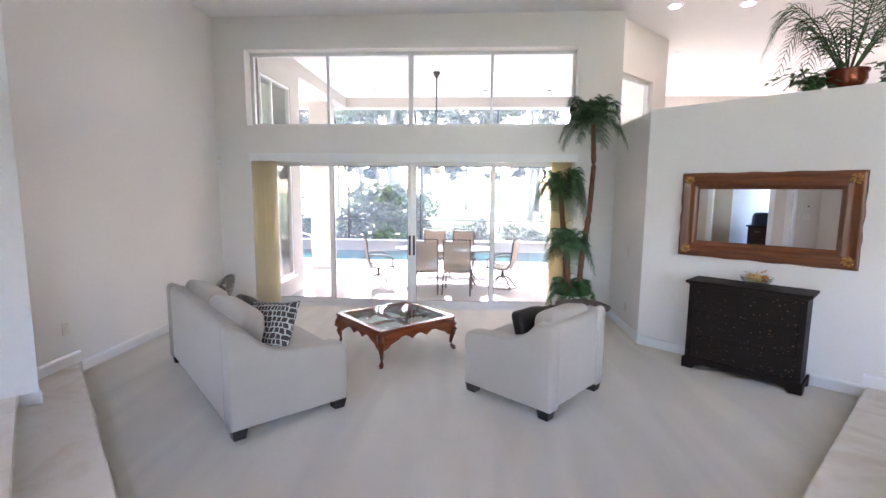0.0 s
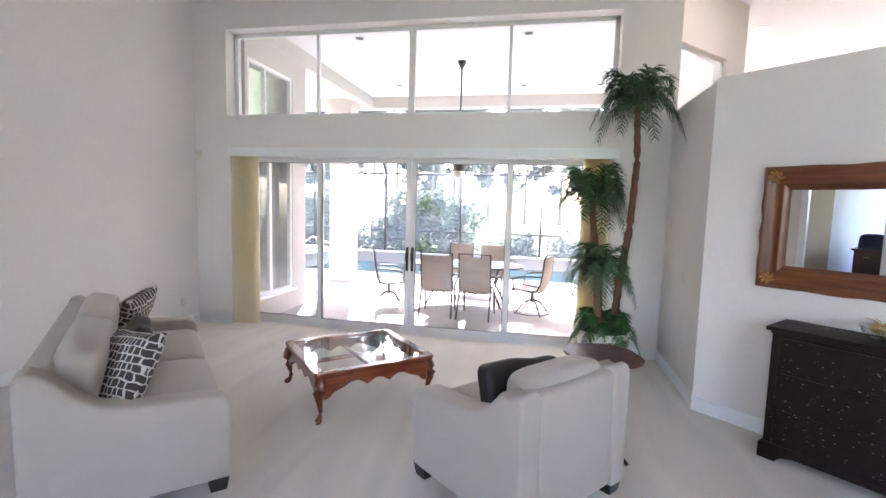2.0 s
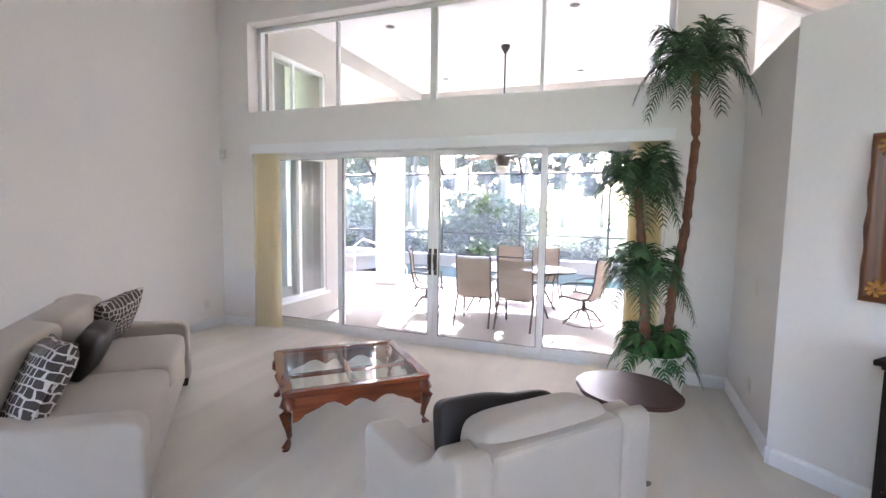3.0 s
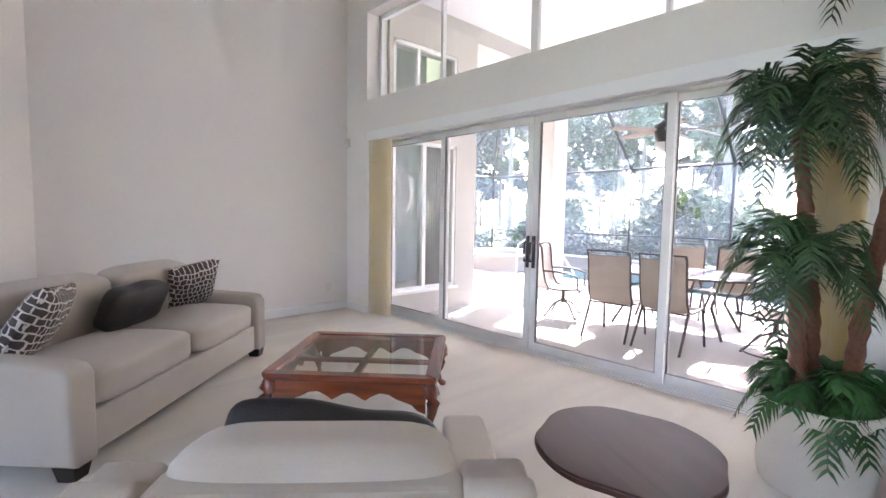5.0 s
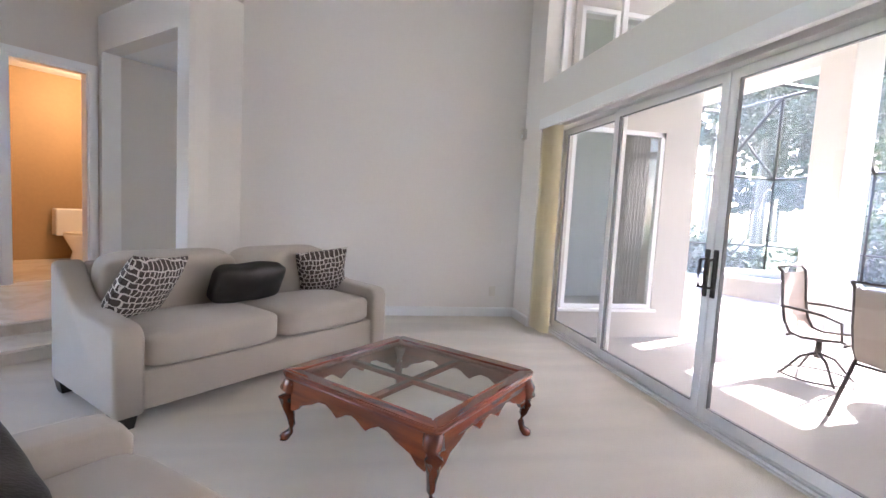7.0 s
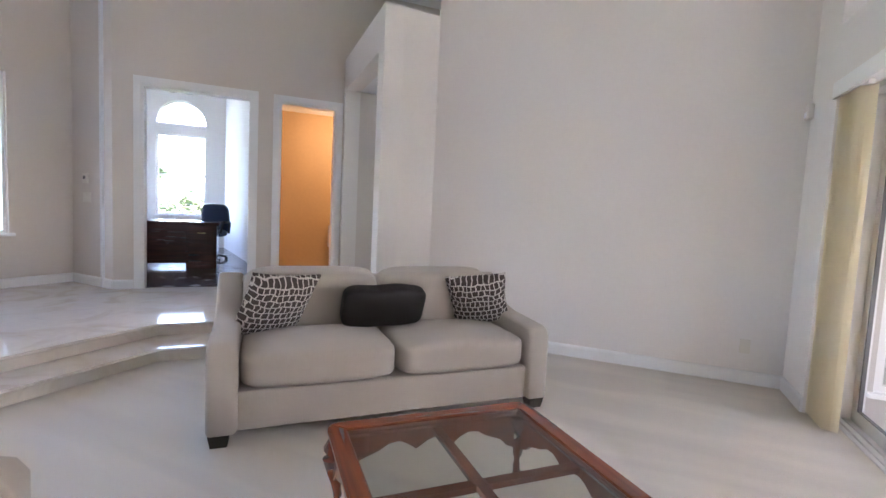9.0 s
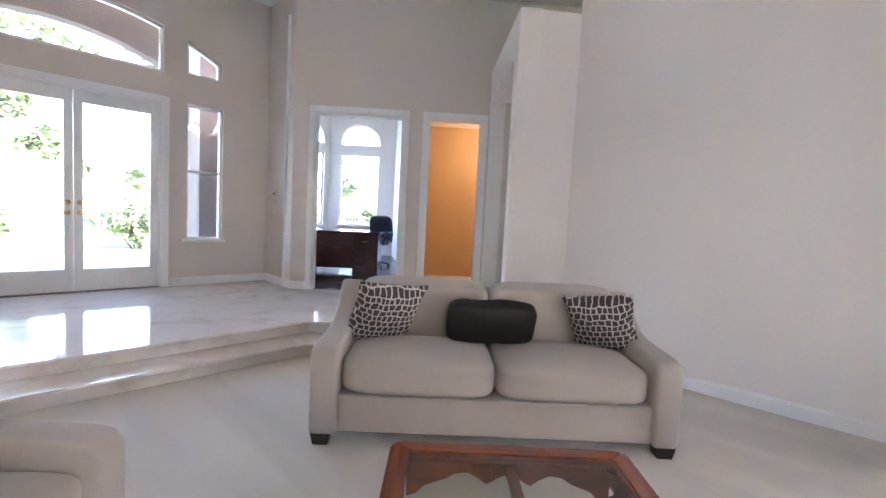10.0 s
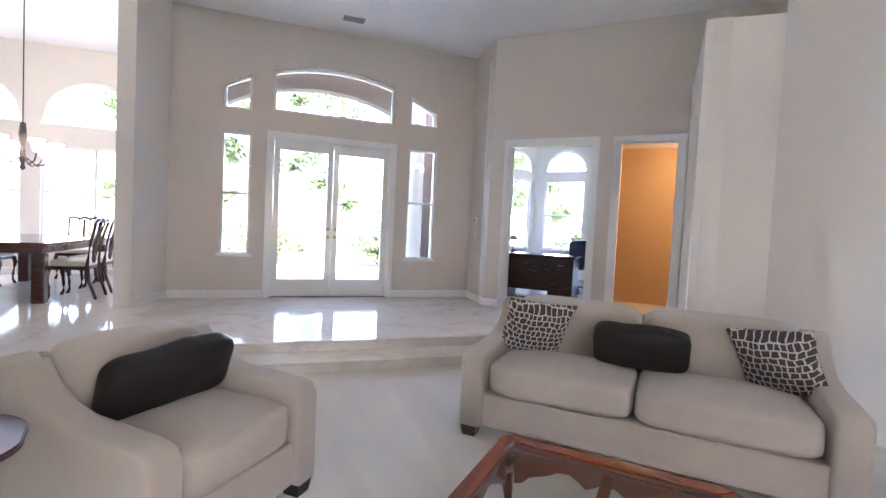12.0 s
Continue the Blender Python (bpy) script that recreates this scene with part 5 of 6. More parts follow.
for sx in (-1, 1):
    for z in (0.07, MH - 0.07):
        bm = bmesh.new()
        for k in range(7):
            a = 2 * math.pi * k / 7
            tube(bm, [(0.012 * math.cos(a), -0.045, 0.012 * math.sin(a)), (0.035 * math.cos(a + 0.4), -0.058, 0.035 * math.sin(a + 0.4)), (0.055 * math.cos(a + 0.8), -0.048, 0.055 * math.sin(a + 0.8))], [0.011, 0.012, 0.004], 6)
        part("corner_carving", bm, GOLD, mirror, "gilt leaf carving", pose(sx * (MW - 0.07), 0.004, z))
bm = bmesh.new()
box(bm, -MW + 0.15, MW - 0.15, -0.014, -0.008, 0.15, MH - 0.15)
part("mirror_glass", bm, MIRROR, mirror)

# ---- silk palms in the corner ----
def frond(bm, base, heading, length, rise, droop, leaflets, leaf_len, leaf_w, rng):
    """A feather frond: curved rib with drooping strap leaflets on both sides."""
    base = Vector(base)
    out = Vector((math.cos(heading), math.sin(heading), 0))
    pts = []
    for i in range(9):
        f = i / 8
        pts.append(base + out * (length * (f - 0.18 * f * f)) + Vector((0, 0, rise * math.sin(f * 1.7) - droop * f * f * f)))
    tube(bm, pts, [0.007 * (1.1 - i / 8) + 0.0012 for i in range(9)], 5)
    side = out.cross(Vector((0, 0, 1)))
    for k in range(leaflets):
        f = 0.14 + 0.86 * k / (leaflets - 1)
        j = min(int(f * 8), 7)
        p = pts[j].lerp(pts[j + 1], f * 8 - j)
        run = (pts[j + 1] - pts[j]).normalized()
        ln = leaf_len * (0.55 + 0.75 * math.sin(math.pi * min(f * 0.92 + 0.06, 1))) * rng.uniform(0.85, 1.12)
        for s in (-1, 1):
            d = (side * s * 0.8 + run * 0.65 + Vector((0, 0, rng.uniform(-0.25, 0.12)))).normalized()
            w = run * leaf_w
            a, b, c = p, p + d * ln * 0.5, p + d * ln + Vector((0, 0, -0.30 * ln))
            v = [bm.verts.new(q) for q in (a - w * 0.5, a + w * 0.5, b + w * 0.55, b - w * 0.55, c)]
            bm.faces.new((v[0], v[1], v[2], v[3]))
            bm.faces.new((v[3], v[2], v[4]))


def crown(seed, base, count, length, rise, droop, leaflets, leaf_len, leaf_w):
    rng = random.Random(seed)
    bm = bmesh.new()
    for i in range(count):
        a = 2.399 * i + rng.uniform(-0.25, 0.25)
        lift = i / count
        frond(bm, base, a, length * rng.uniform(0.8, 1.1) * (0.75 + 0.3 * (1 - lift)), rise * (0.25 + 1.1 * lift), droop * (1.15 - 0.75 * lift), leaflets, leaf_len, leaf_w, rng)
    return bm


palm = thing("potted_palm", "tall artificial palm group with brown trunks in a white pot", "plant", pose(2.19, 6.76, 0))
bm = bmesh.new()
lathe(bm, [(0.215, 0.0), (0.225, 0.01), (0.255, 0.40), (0.262, 0.43), (0.245, 0.43), (0.235, 0.40)], 32, closed=False)
lathe(bm, [(0.0, 0.002), (0.214, 0.002)], 32, closed=False)
part("pot", bm, POT, palm, "round white pot")
bm = bmesh.new()
lathe(bm, [(0.0, 0.392), (0.15, 0.395), (0.238, 0.388)], 24, closed=False)
part("moss", bm, SOIL, palm)


def trunk(path, r0, r1, seed):
    rng = random.Random(seed)
    pts, rad = [], []
    for a, b in zip(path, path[1:]):
        n = 9
        for i in range(n):
            pts.append(Vector(a).lerp(Vector(b), i / n))
    pts.append(Vector(path[-1]))
    for i in range(len(pts)):
        f = i / (len(pts) - 1)
        rad.append((r0 + (r1 - r0) * f) * (1.0 + (0.16 if i % 2 else -0.06)) * rng.uniform(0.95, 1.05))
    bm = bmesh.new()
    tube(bm, pts, rad, 10)
    return bm


part("trunk", trunk([(0.10, 0.04, 0.38), (0.13, 0.05, 0.9), (0.20, 0.06, 1.45), (0.23, 0.05, 2.1), (0.20, 0.04, 2.64)], 0.037, 0.028, 3), SILKBARK, palm, "slender curved brown trunk")
part("trunk", trunk([(-0.04, 0.08, 0.38), (-0.07, 0.10, 0.9), (-0.13, 0.12, 1.4), (-0.17, 0.09, 1.74)], 0.038, 0.03, 4), SILKBARK, palm, "short brown trunk")
part("trunk", trunk([(-0.05, -0.10, 0.38), (-0.08, -0.12, 0.7), (-0.10, -0.14, 1.02)], 0.038, 0.030, 5), SILKBARK, palm, "short brown trunk")
part("crown", crown(21, (0.20, 0.04, 2.66), 26, 0.50, 0.30, 0.34, 24, 0.13, 0.014), SILK, palm, "drooping dark green crown")
part("crown", crown(22, (-0.17, 0.09, 1.76), 24, 0.49, 0.30, 0.40, 24, 0.14, 0.014), SILK, palm, "drooping dark green crown")
part("crown", crown(23, (-0.10, -0.14, 1.03), 16, 0.42, 0.28, 0.34, 22, 0.14, 0.014), SILK, palm, "drooping dark green crown")
part("fern", crown(24, (0.0, 0.0, 0.42), 24, 0.42, 0.20, 0.25, 18, 0.11, 0.020), SILK2, palm, "bright green fern fronds round the pot")

# plants on the half wall
ledge = PW @ pose(0, 0, 2.69)
pl = thing("ledge_palm", "feathery artificial palm in a bronze pot on the half wall", "plant", ledge @ pose(1.62, 0.28, 0))
bm = bmesh.new()
lathe(bm, [(0.09, 0.0), (0.11, 0.01), (0.15, 0.10), (0.145, 0.15), (0.16, 0.17), (0.16, 0.185), (0.14, 0.185), (0.13, 0.15)], 24)
part("pot", bm, COPPER, pl, "fluted bronze pot")
rngp = random.Random(31)
bm = bmesh.new()
for i in range(13):
    a = 2.399 * i
    frond(bm, (0.03 * math.cos(a), 0.03 * math.sin(a), 0.15), a, rngp.uniform(0.55, 0.85), rngp.uniform(0.62, 0.95), rngp.uniform(0.30, 0.6), 24, 0.20, 0.010, rngp)
part("fronds", bm, SILK, pl, "arching feathery fronds")


def ivy(m, seed, w):
    rng = random.Random(seed)
    t = thing("ledge_ivy", "broad-leaved trailing artificial ivy on the half wall", "plant", m, "ivies on the ledge")
    bm = bmesh.new()
    stems = []
    for i in range(9):
        a = rng.uniform(0, 6.28)
        stems.append([(0, 0, 0.0), (w * 0.4 * math.cos(a), w * 0.3 * math.sin(a), rng.uniform(0.1, 0.2)), (w * math.cos(a), w * 0.45 * math.sin(a), rng.uniform(0.0, 0.28))])
        tube(bm, stems[-1], 0.004, 4)
    part("stems", bm, SOIL, t)
    bm = bmesh.new()
    for st in stems:
        for k in range(11):
            f = rng.random() * 2
            j = min(int(f), 1)
            p = Vector(st[j]).lerp(Vector(st[j + 1]), f - j) + Vector((rng.gauss(0, 0.03), rng.gauss(0, 0.03), rng.gauss(0.02, 0.02)))
            d = Vector((rng.gauss(0, 1), rng.gauss(0, 1), rng.gauss(-0.2, 0.5))).normalized()
            s = d.cross(Vector((0, 0, 1))).normalized()
            n = s.cross(d)
            q = rng.uniform(0.045, 0.085)
            v = [bm.verts.new(c) for c in (p, p + s * q * 0.55 + d * q * 0.25 + n * 0.008, p + s * q * 0.35 + d * q * 0.8, p + d * q * 1.25, p - s * q * 0.35 + d * q * 0.8, p - s * q * 0.55 + d * q * 0.25 + n * 0.008)]
            bm.faces.new((v[0], v[1], v[2], v[3])), bm.faces.new((v[0], v[3], v[4], v[5]))
    part("leaves", bm, SILK2, t)
    return t


ivy(ledge @ pose(1.36, 0.2, 0.01), 1, 0.30)
ivy(ledge @ pose(2.12, 0.2, 0.01), 2, 0.34)
ivy(ledge @ pose(2.5, 0.25, 0.01), 3, 0.34)


# ---- terrace furniture ----
def patio_chair(m, swivel, label):
    """A sling chair facing +y: tube frames at both sides, stretched mesh seat and back."""
    t = thing("patio_chair", label, "chair", m, "patio chairs")
    curve = [(-0.30, 1.02), (-0.265, 0.98), (-0.25, 0.88), (-0.235, 0.70), (-0.20, 0.52), (-0.15, 0.43), (-0.05, 0.405), (0.12, 0.42), (0.24, 0.435), (0.27, 0.42)]
    for sx in (-1, 1):
        bm = bmesh.new()
        tube(bm, [(sx * 0.245, y, z) for y, z in curve], 0.014, 7)
        part("side_rail", bm, IRON, t)
        bm = bmesh.new()
        tube(bm, [(sx * 0.245, -0.23, 0.66), (sx * 0.30, -0.05, 0.66), (sx * 0.315, 0.12, 0.645), (sx * 0.30, 0.24, 0.60), (sx * 0.25, 0.24, 0.44)], [0.012, 0.014, 0.016, 0.014, 0.012], 7)
        part("armrest", bm, IRON, t)
    bm = bmesh.new()
    for y0, y1, off in ((0, 1, 0),):
        a = [[bm.verts.new((x, y - 0.004 - 0.012 * (1 - (x / 0.24) ** 2), z - 0.004 - 0.012 * (1 - (x / 0.24) ** 2))) for x in (-0.24, -0.12, 0, 0.12, 0.24)] for y, z in curve[1:-1]]
        b = [[bm.verts.new((v.co.x, v.co.y - 0.004, v.co.z - 0.004)) for v in row] for row in a]
        for g, flip in ((a, False), (b, True)):
            for r0, r1 in zip(g, g[1:]):
                for k in range(4):
                    q = (r0[k], r0[k + 1], r1[k + 1], r1[k])
                    bm.faces.new(q[::-1] if flip else q).smooth = True
    part("sling", bm, SLING, t, "taupe mesh sling")
    for y, z in (curve[0], (0.26, 0.40), (-0.17, 0.40)):
        bm = bmesh.new()
        tube(bm, [(-0.245, y, z), (0.245, y, z)], 0.011, 6)
        part("cross_bar", bm, IRON, t)
    if swivel:
        bm = bmesh.new()
        lathe(bm, [(0.10, 0.37), (0.10, 0.385), (0.03, 0.385)], 14)
        lathe(bm, [(0.03, 0.20), (0.025, 0.37)], 10)
        part("swivel_post", bm, IRON, t)
        for k in range(4):
            a = radians(45 + 90 * k)
            bm = bmesh.new()
            tube(bm, [(0.02 * math.cos(a), 0.02 * math.sin(a), 0.24), (0.14 * math.cos(a), 0.14 * math.sin(a), 0.20), (0.26 * math.cos(a), 0.26 * math.sin(a), 0.06), (0.31 * math.cos(a), 0.31 * math.sin(a), 0.012)], [0.016, 0.014, 0.012, 0.012], 7)
            part("leg", bm, IRON, t)
        bm = bmesh.new()
        tube(bm, [(0.29 * math.cos(2 * math.pi * k / 20), 0.29 * math.sin(2 * math.pi * k / 20), 0.03) for k in range(21)], 0.009, 6)
        part("base_ring", bm, IRON, t)
    else:
        for sx in (-1, 1):
            for pts in ([(sx * 0.245, 0.20, 0.43), (sx * 0.25, 0.25, 0.25), (sx * 0.255, 0.28, 0.0)], [(sx * 0.245, -0.16, 0.43), (sx * 0.25, -0.24, 0.25), (sx * 0.255, -0.36, 0.0)]):
                bm = bmesh.new()
                tube(bm, pts, [0.016, 0.015, 0.014], 7)
                part("leg", bm, IRON, t)
    return t


lab = "patio chair with a taupe mesh sling on a dark frame"
fixed = patio_chair(pose(-0.04, 9.2, DECK, 0, 0, 4), False, lab)
for x, y, r in ((0.59, 9.2, -3), (-0.02, 11.12, 180), (0.63, 11.08, 176)):
    copy_thing(fixed, pose(x, y, DECK, 0, 0, r))
spin = patio_chair(pose(-1.0, 9.58, DECK, 0, 0, -70), True, "swivel patio chair with a taupe mesh sling, dark frame")
for x, y, r in ((1.46, 9.66, 72),):
    copy_thing(spin, pose(x, y, DECK, 0, 0, r))
pt = thing("patio_table", "oval glass-topped patio table with a dark metal frame", "table", pose(0.27, 10.18, DECK))
bm = bmesh.new()
prism(bm, [(1.02 * math.cos(2 * math.pi * i / 40), 0.58 * math.sin(2 * math.pi * i / 40)) for i in range(40)], 0.70, 0.715)
part("tabletop", bm, material("smoked_top", (0.20, 0.21, 0.25), 0.12, vary=0.2, scale=6), pt)
bm = bmesh.new()
tube(bm, [(1.02 * math.cos(2 * math.pi * i / 40), 0.58 * math.sin(2 * math.pi * i / 40), 0.705) for i in range(41)], 0.016, 6)
part("rim", bm, IRON, pt)
for sx in (-1, 1):
    for sy in (-1, 1):
        bm = bmesh.new()
        tube(bm, [(sx * 0.60, sy * 0.32, 0.69), (sx * 0.50, sy * 0.24, 0.35), (sx * 0.66, sy * 0.36, 0.0)], [0.02, 0.018, 0.018], 7)
        part("leg", bm, IRON, pt)

# ---- dining room ----
def dining_chair(m):
    """Carved mahogany chair facing +y: pierced splat, bowed crest, upholstered seat."""
    t = thing("dining_chair", "carved dark mahogany dining chair with a cream seat", "chair", m, "chairs round the dining table")
    part("seat", soft(0.46, 0.42, 0.09, 6, 0.3, 5), CREAM, t, "cream upholstered seat", pose(0, 0.0, 0.46))
    part("seat_frame", rounded_box(-0.24, 0.24, -0.21, 0.21, 0.38, 0.43, 0.01), MAHOGANY, t)
    for sx in (-1, 1):
        bm = bmesh.new()
        tube(bm, [(sx * 0.20, -0.30, 0.0), (sx * 0.205, -0.22, 0.25), (sx * 0.20, -0.20, 0.45), (sx * 0.205, -0.235, 0.75), (sx * 0.225, -0.30, 0.99)], [0.02, 0.022, 0.024, 0.02, 0.018], 7)
        part("back_post", bm, MAHOGANY, t)
        bm = bmesh.new()
        tube(bm, [(sx * 0.215, 0.19, 0.42), (sx * 0.235, 0.21, 0.32), (sx * 0.22, 0.19, 0.15), (sx * 0.215, 0.19, 0.06), (sx * 0.225, 0.215, 0.0)], [0.03, 0.032, 0.02, 0.015, 0.024], 8)
        part("front_leg", bm, MAHOGANY, t)
        bm = bmesh.new()
        tube(bm, [(sx * 0.03, -0.205, 0.46), (sx * 0.05, -0.22, 0.58), (sx * 0.10, -0.24, 0.72), (sx * 0.05, -0.265, 0.85), (sx * 0.09, -0.30, 0.98)], 0.013, 6)
        part("splat_scroll", bm, MAHOGANY, t)
    bm = bmesh.new()
    tube(bm, [(-0.25, -0.31, 1.0), (-0.16, -0.305, 1.03), (-0.07, -0.30, 1.0), (0.0, -0.30, 1.035), (0.07, -0.30, 1.0), (0.16, -0.305, 1.03), (0.25, -0.31, 1.0)], [0.014, 0.024, 0.022, 0.028, 0.022, 0.024, 0.014], 8)
    part("crest_rail", bm, MAHOGANY, t)
    bm = bmesh.new()
    tube(bm, [(0, -0.205, 0.46), (0, -0.235, 0.70), (0, -0.295, 0.99)], [0.018, 0.026, 0.018], 6, 0.5)
    part("splat", bm, MAHOGANY, t)
    return t


first = dining_chair(pose(3.47, -0.46, UP, 0, 0, -90))
for x, y, r in ((3.46, -1.06, -90), (3.47, -1.66, -88), (4.89, -0.46, 90), (4.89, -1.06, 90), (4.89, -1.66, 92), (4.16, 0.59, 180), (4.16, -2.66, 0)):
    copy_thing(first, pose(x, y, UP, 0, 0, r))
dt = thing("dining_table", "long dark mahogany dining table with square legs", "table", pose(4.16, -1.06, UP))
part("tabletop", rounded_box(-0.62, 0.62, -1.2, 1.2, 0.69, 0.735, 0.01), MAHOGANY, dt)
part("apron", rounded_box(-0.54, 0.54, -1.1, 1.1, 0.60, 0.69, 0.005), MAHOGANY, dt)
for sx in (-1, 1):
    for sy in (-1, 1):
        part("leg", rounded_box(sx * 0.50 - 0.065, sx * 0.50 + 0.065, sy * 1.06 - 0.065, sy * 1.06 + 0.065, 0, 0.60, 0.012), MAHOGANY, dt)
ch = thing("chandelier", "dark iron chandelier with frosted glass shades, lit", "chandelier", pose(4.27, -1.06, CEIL))
bm = bmesh.new()
lathe(bm, [(0.01, -0.06), (0.07, -0.03), (0.07, 0.0)], 16)
part("canopy", bm, IRON, ch)
bm = bmesh.new()
lathe(bm, [(0.008, -1.70), (0.008, -0.05)], 8)
part("rod", bm, IRON, ch)
bm = bmesh.new()
lathe(bm, [(0.005, -2.34), (0.035, -2.31), (0.02, -2.26), (0.04, -2.18), (0.03, -2.0), (0.045, -1.86), (0.03, -1.70)], 14)
part("stem", bm, IRON, ch)
for k in range(6):
    a = radians(60 * k + 15)
    c, s = math.cos(a), math.sin(a)
    bm = bmesh.new()
    tube(bm, [(0.03 * c, 0.03 * s, -2.16), (0.15 * c, 0.15 * s, -2.27), (0.30 * c, 0.30 * s, -2.22), (0.36 * c, 0.36 * s, -2.10)], 0.010, 7)
    part("arm", bm, IRON, ch)
    bm = bmesh.new()
    lathe(bm, [(0.03, -2.10), (0.045, -2.08), (0.065, -2.0), (0.085, -1.94), (0.078, -1.94), (0.058, -2.0), (0.03, -2.085)], 16, 0.36 * c, 0.36 * s)
    part("shade", bm, SHADE, ch, "frosted glass bell shade")

# ---- office ----
desk = thing("desk", "large dark mahogany executive desk with panelled drawers", "desk", OFF @ pose(0.15, 2.25, UP))
DW = 0.88
part("desktop", rounded_box(-DW, DW, -0.42, 0.42, 0.70, 0.745, 0.01), MAHOGANY, desk)
for sx in (-1, 1):
    part("pedestal", rounded_box(sx * (DW - 0.26) - 0.22, sx * (DW - 0.26) + 0.22, -0.36, 0.36, 0.0, 0.70, 0.008), MAHOGANY, desk)
    part("drawer_front", rounded_box(sx * (DW - 0.26) - 0.18, sx * (DW - 0.26) + 0.18, -0.375, -0.36, 0.46, 0.66, 0.006), MAHOGANY, desk)
    part("door_panel", rounded_box(sx * (DW - 0.26) - 0.18, sx * (DW - 0.26) + 0.18, -0.375, -0.36, 0.06, 0.42, 0.006), MAHOGANY, desk)
    bm = bmesh.new()
    tube(bm, [(sx * (DW - 0.26) - 0.05, -0.376, 0.57), (sx * (DW - 0.26) - 0.04, -0.395, 0.57), (sx * (DW - 0.26) + 0.04, -0.395, 0.57), (sx * (DW - 0.26) + 0.05, -0.376, 0.57)], 0.005, 6)
    part("handle", bm, BRASS, desk)
part("modesty_panel", rounded_box(-DW + 0.48, DW - 0.48, -0.34, -0.32, 0.08, 0.70, 0.004), MAHOGANY, desk)
oc = thing("office_chair", "navy leather high-backed office chair behind the desk", "chair", OFF @ pose(0.80, 3.05, UP - 0.0, 0, 0, 160))
part("seat", soft(0.52, 0.5, 0.12, 5, 0.3, 6), NAVY, oc, m=pose(0, 0, 0.50))
part("backrest", soft(0.50, 0.56, 0.13, 4.5, 0.4, 7), NAVY, oc, m=pose(0, -0.27, 0.76, 80))
for sx in (-1, 1):
    bm = bmesh.new()
    tube(bm, [(sx * 0.27, -0.2, 0.50), (sx * 0.30, -0.18, 0.70), (sx * 0.30, 0.12, 0.72), (sx * 0.27, 0.16, 0.50)], 0.022, 8)
    part("armrest", bm, BLACKWOOD, oc)
bm = bmesh.new()
lathe(bm, [(0.03, 0.10), (0.03, 0.44)], 12)
part("column", bm, IRON, oc)
for k in range(5):
    a = radians(72 * k)
    bm = bmesh.new()
    tube(bm, [(0, 0, 0.12), (0.3 * math.cos(a), 0.3 * math.sin(a), 0.06)], [0.03, 0.018], 6)
    lathe(bm, [(0.01, 0.0), (0.03, 0.01), (0.03, 0.05), (0.01, 0.06)], 10, 0.3 * math.cos(a), 0.3 * math.sin(a))
    part("base_arm", bm, IRON, oc)
dl = thing("desk_lamp", "small desk lamp with a pale shade on the desk", "lamp", OFF @ pose(-0.28, 2.35, UP + 0.745))
bm = bmesh.new()
lathe(bm, [(0.07, 0.0), (0.07, 0.015), (0.015, 0.025), (0.012, 0.27)], 16)
part("stand", bm, IRON, dl)
bm = bmesh.new()
lathe(bm, [(0.10, 0.24), (0.095, 0.27), (0.05, 0.33), (0.02, 0.34), (0.015, 0.335), (0.045, 0.325), (0.09, 0.265)], 18)
part("shade", bm, PORCELAIN, dl)
of = thing("ceiling_fan", "white office ceiling fan on a short rod, at rest", "ceiling fan", OFF @ pose(0.15, 3.6, 3.88))
bm = bmesh.new()
lathe(bm, [(0.03, -0.62), (0.10, -0.58), (0.12, -0.50), (0.08, -0.42), (0.015, -0.40), (0.015, -0.04), (0.06, 0.0)], 16)
part("motor", bm, PORCELAIN, of)
for i in range(5):
    bm = bmesh.new()
    prism(bm, [(0.10, -0.02), (0.2, -0.06), (0.62, -0.07), (0.62, 0.07), (0.2, 0.06), (0.10, 0.02)], -0.005, 0.005)
    part("blade", bm, DRAPE, of, m=pose(0, 0, -0.5, 8, 0, 72 * i))

# ---- bathroom ----
wc = thing("toilet", "white porcelain toilet with a wooden seat lid", "toilet", OFF @ pose(3.0, 1.75, UP, 0, 0, 180))
bm = bmesh.new()
lathe(bm, [(0.12, 0.0), (0.13, 0.02), (0.10, 0.15), (0.17, 0.30), (0.20, 0.38), (0.20, 0.40)], 20)
for v in bm.verts:
    v.co.y = v.co.y * 1.25 + 0.12
part("bowl", bm, PORCELAIN, wc)
part("tank", rounded_box(-0.22, 0.22, -0.30, -0.12, 0.36, 0.76, 0.025, 3), PORCELAIN, wc)
bm = bmesh.new()
prism(bm, [(0.20 * math.cos(2 * math.pi * i / 24), 0.12 + 0.25 * math.sin(2 * math.pi * i / 24)) for i in range(24)], 0.402, 0.425)
part("lid", bm, CREAM, wc)

# ---- switches, sensors, vents and lights ----
def plate(m, label, name="light_switch", w=0.075, h=0.115, category="switch"):
    t = thing(name, label, category, m)
    part("plate", rounded_box(-w / 2, w / 2, -0.006, 0.0, -h / 2, h / 2, 0.002), PLASTIC, t)
    part("rocker", rounded_box(-0.016, 0.016, -0.010, -0.006, -0.032, 0.032, 0.001), PLASTIC, t)
    return t


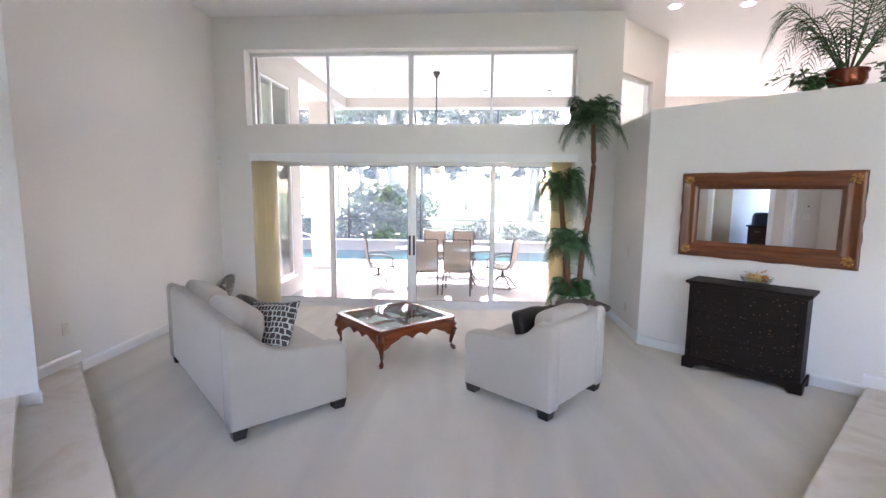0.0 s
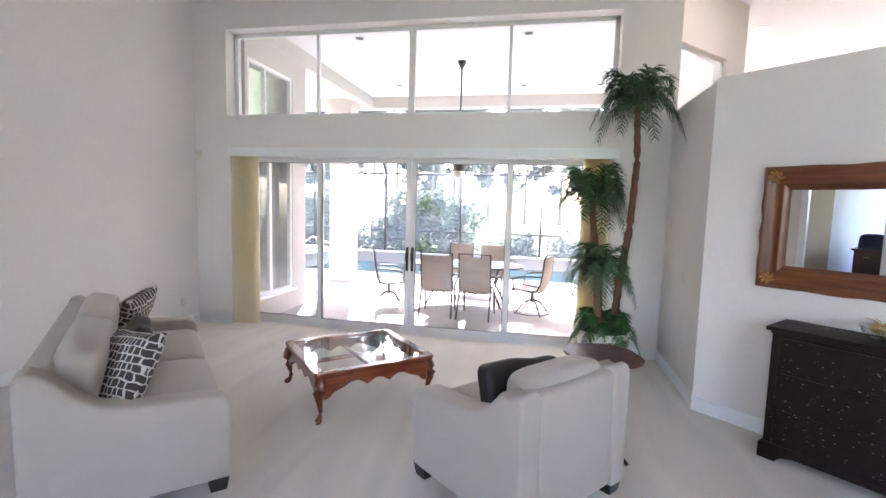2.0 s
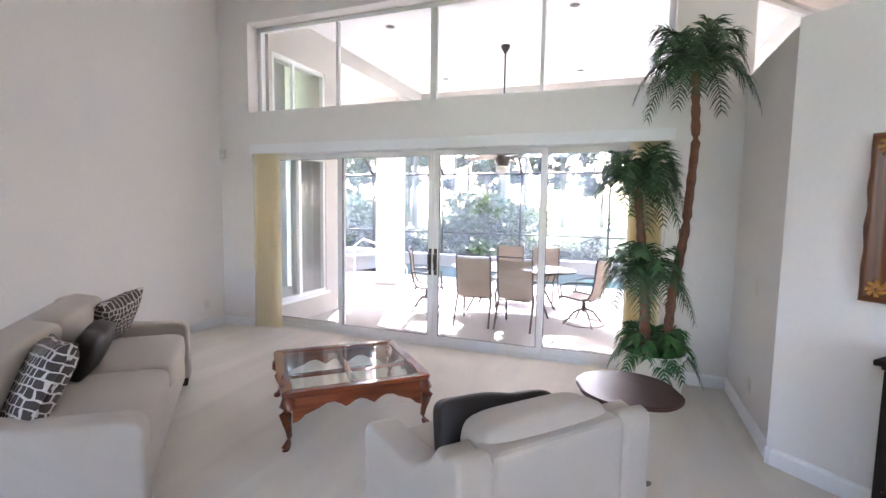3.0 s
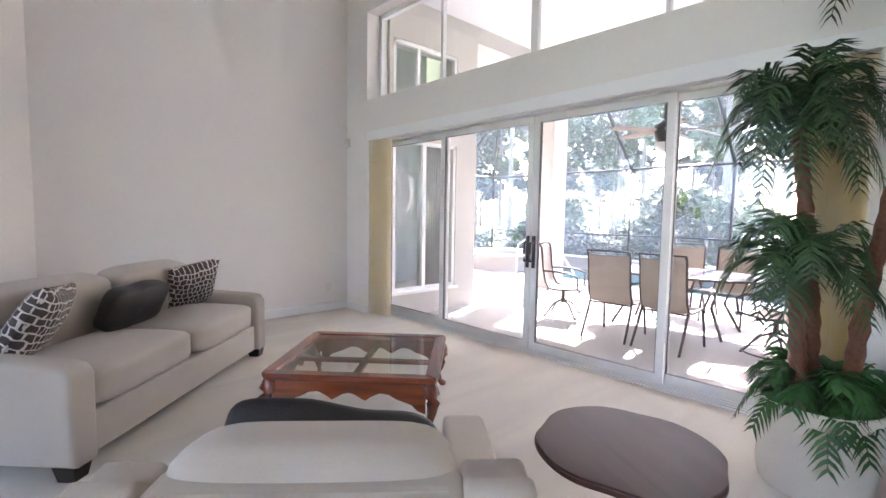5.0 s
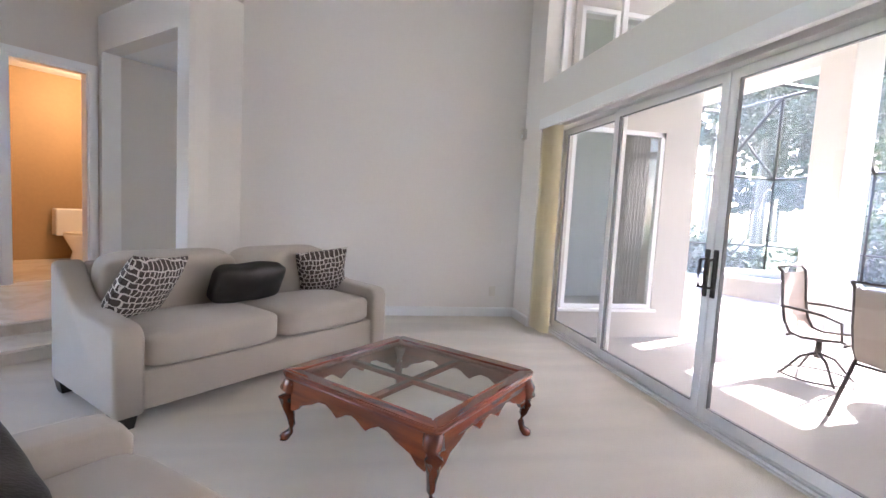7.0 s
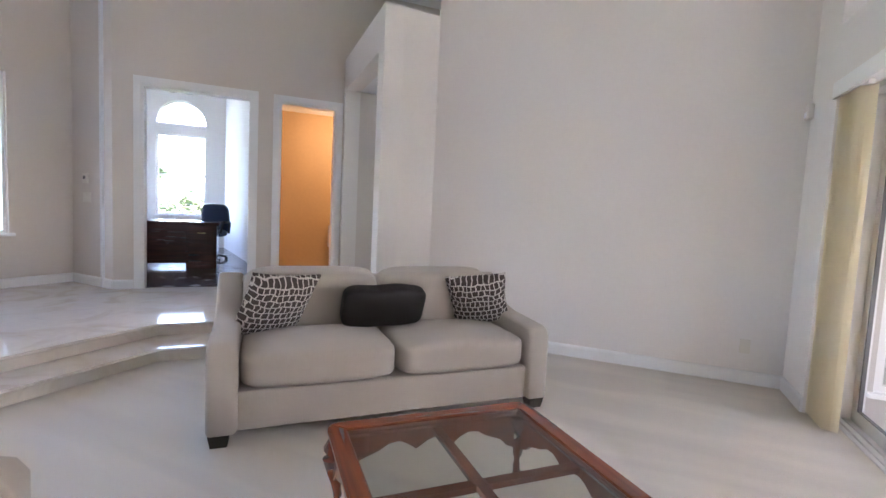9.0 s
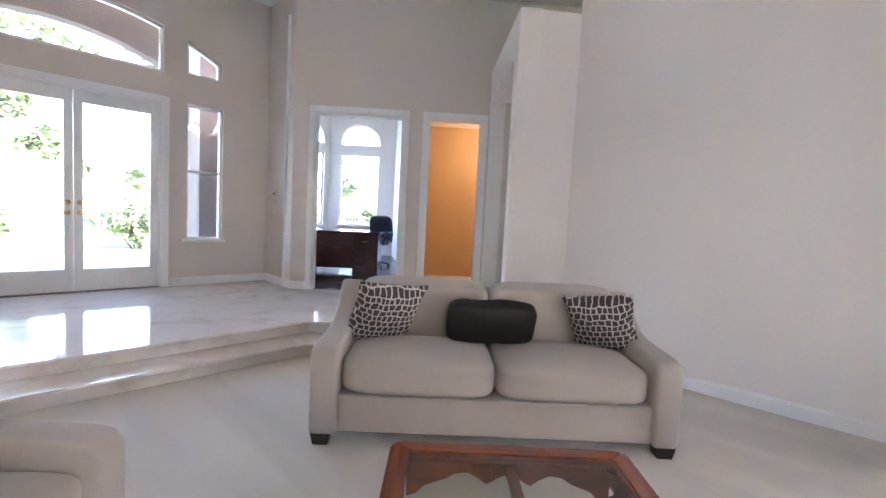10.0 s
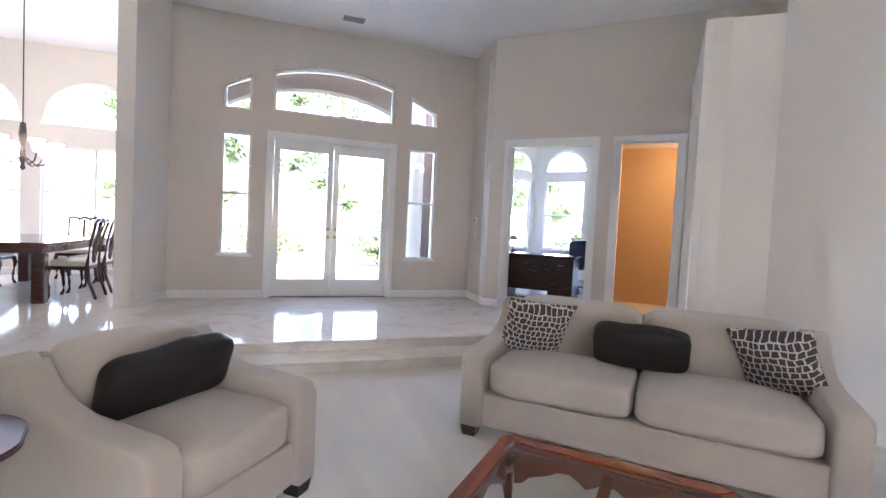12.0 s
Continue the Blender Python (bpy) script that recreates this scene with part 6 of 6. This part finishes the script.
LEFT = along((-2.91, 4.11), (-2.91, 7.28))[0]
plate(LEFT @ pose(2.89, 0, 0.31), "white wall outlet low on the wall", "wall_outlet", category="outlet")
plate(LEFT @ pose(0.40, 0, 0.46), "white wall outlet low on the wall", "wall_outlet", category="outlet")
plate(HALL @ pose(1.25, 1.5, 1.32), "white light switch in the side hall")
TH = along((-2.07, -0.385), (-2.0, 0.471))[0]
t = thing("thermostat", "small ivory thermostat on the foyer wall", "thermostat", TH @ pose(0.33, 0, 1.495))
part("case", rounded_box(-0.05, 0.05, -0.03, 0.0, -0.06, 0.06, 0.008), PLASTIC, t)
part("dial", rounded_box(-0.025, 0.025, -0.034, -0.03, -0.01, 0.03, 0.001), GREYALU, t)
t = thing("switch_plate", "wide ivory switch plate under the thermostat", "switch", TH @ pose(0.33, 0, 1.27))
part("plate", rounded_box(-0.085, 0.085, -0.007, 0.0, -0.058, 0.058, 0.002), PLASTIC, t)
for k in (-0.045, 0.0, 0.045):
    part("rocker", rounded_box(k - 0.015, k + 0.015, -0.011, -0.007, -0.032, 0.032, 0.001), PLASTIC, t)
t = thing("alarm_sensor", "small ivory alarm sensor high on the wall", "sensor", WIN @ pose(X - 2.862, -0.151, 2.197))
part("case", rounded_box(-0.035, 0.035, -0.045, 0.0, -0.06, 0.06, 0.01, 3), PLASTIC, t)
part("lens", rounded_box(-0.025, 0.025, -0.049, -0.045, -0.045, -0.005, 0.0015), TRIM, t)
HW = along((2.84, 7.28), (2.84, 6.0))[0]
plate(HW @ pose(0.72, 0, 1.02), "white light switch on the half wall")
plate(HW @ pose(0.72, 0, 0.30), "white wall outlet low on the half wall", "wall_outlet", category="outlet")
vent = thing("ceiling_vent", "white slatted ceiling air vent", "vent", pose(0.08, 0.2, CEIL - 0.001))
part("frame", rounded_box(-0.17, 0.17, -0.10, 0.10, -0.012, 0.0, 0.003), TRIM, vent)
for k in range(6):
    bm = bmesh.new()
    box(bm, -0.145, 0.145, -0.004, 0.004, -0.012, 0.004)
    part("slat", bm, GREYALU, vent, m=pose(0, -0.075 + 0.03 * k, -0.008, 35))
for x, y in ((3.45, 7.14), (4.35, 7.1), (3.6, 8.57), (4.43, 9.37), (5.45, 9.5), (7.1, 8.7)):
    r = thing("downlight", "round recessed ceiling downlight, lit", "downlight", pose(x, y, CEIL - 0.001), "family room downlights")
    bm = bmesh.new()
    lathe(bm, [(0.06, -0.004), (0.095, -0.008), (0.10, -0.001), (0.10, 0.0)], 20)
    part("trim_ring", bm, TRIM, r)
    bm = bmesh.new()
    lathe(bm, [(0.0, -0.0095), (0.065, -0.0095), (0.065, -0.005)], 20)
    part("lens", bm, LIT, r, "glowing lamp")
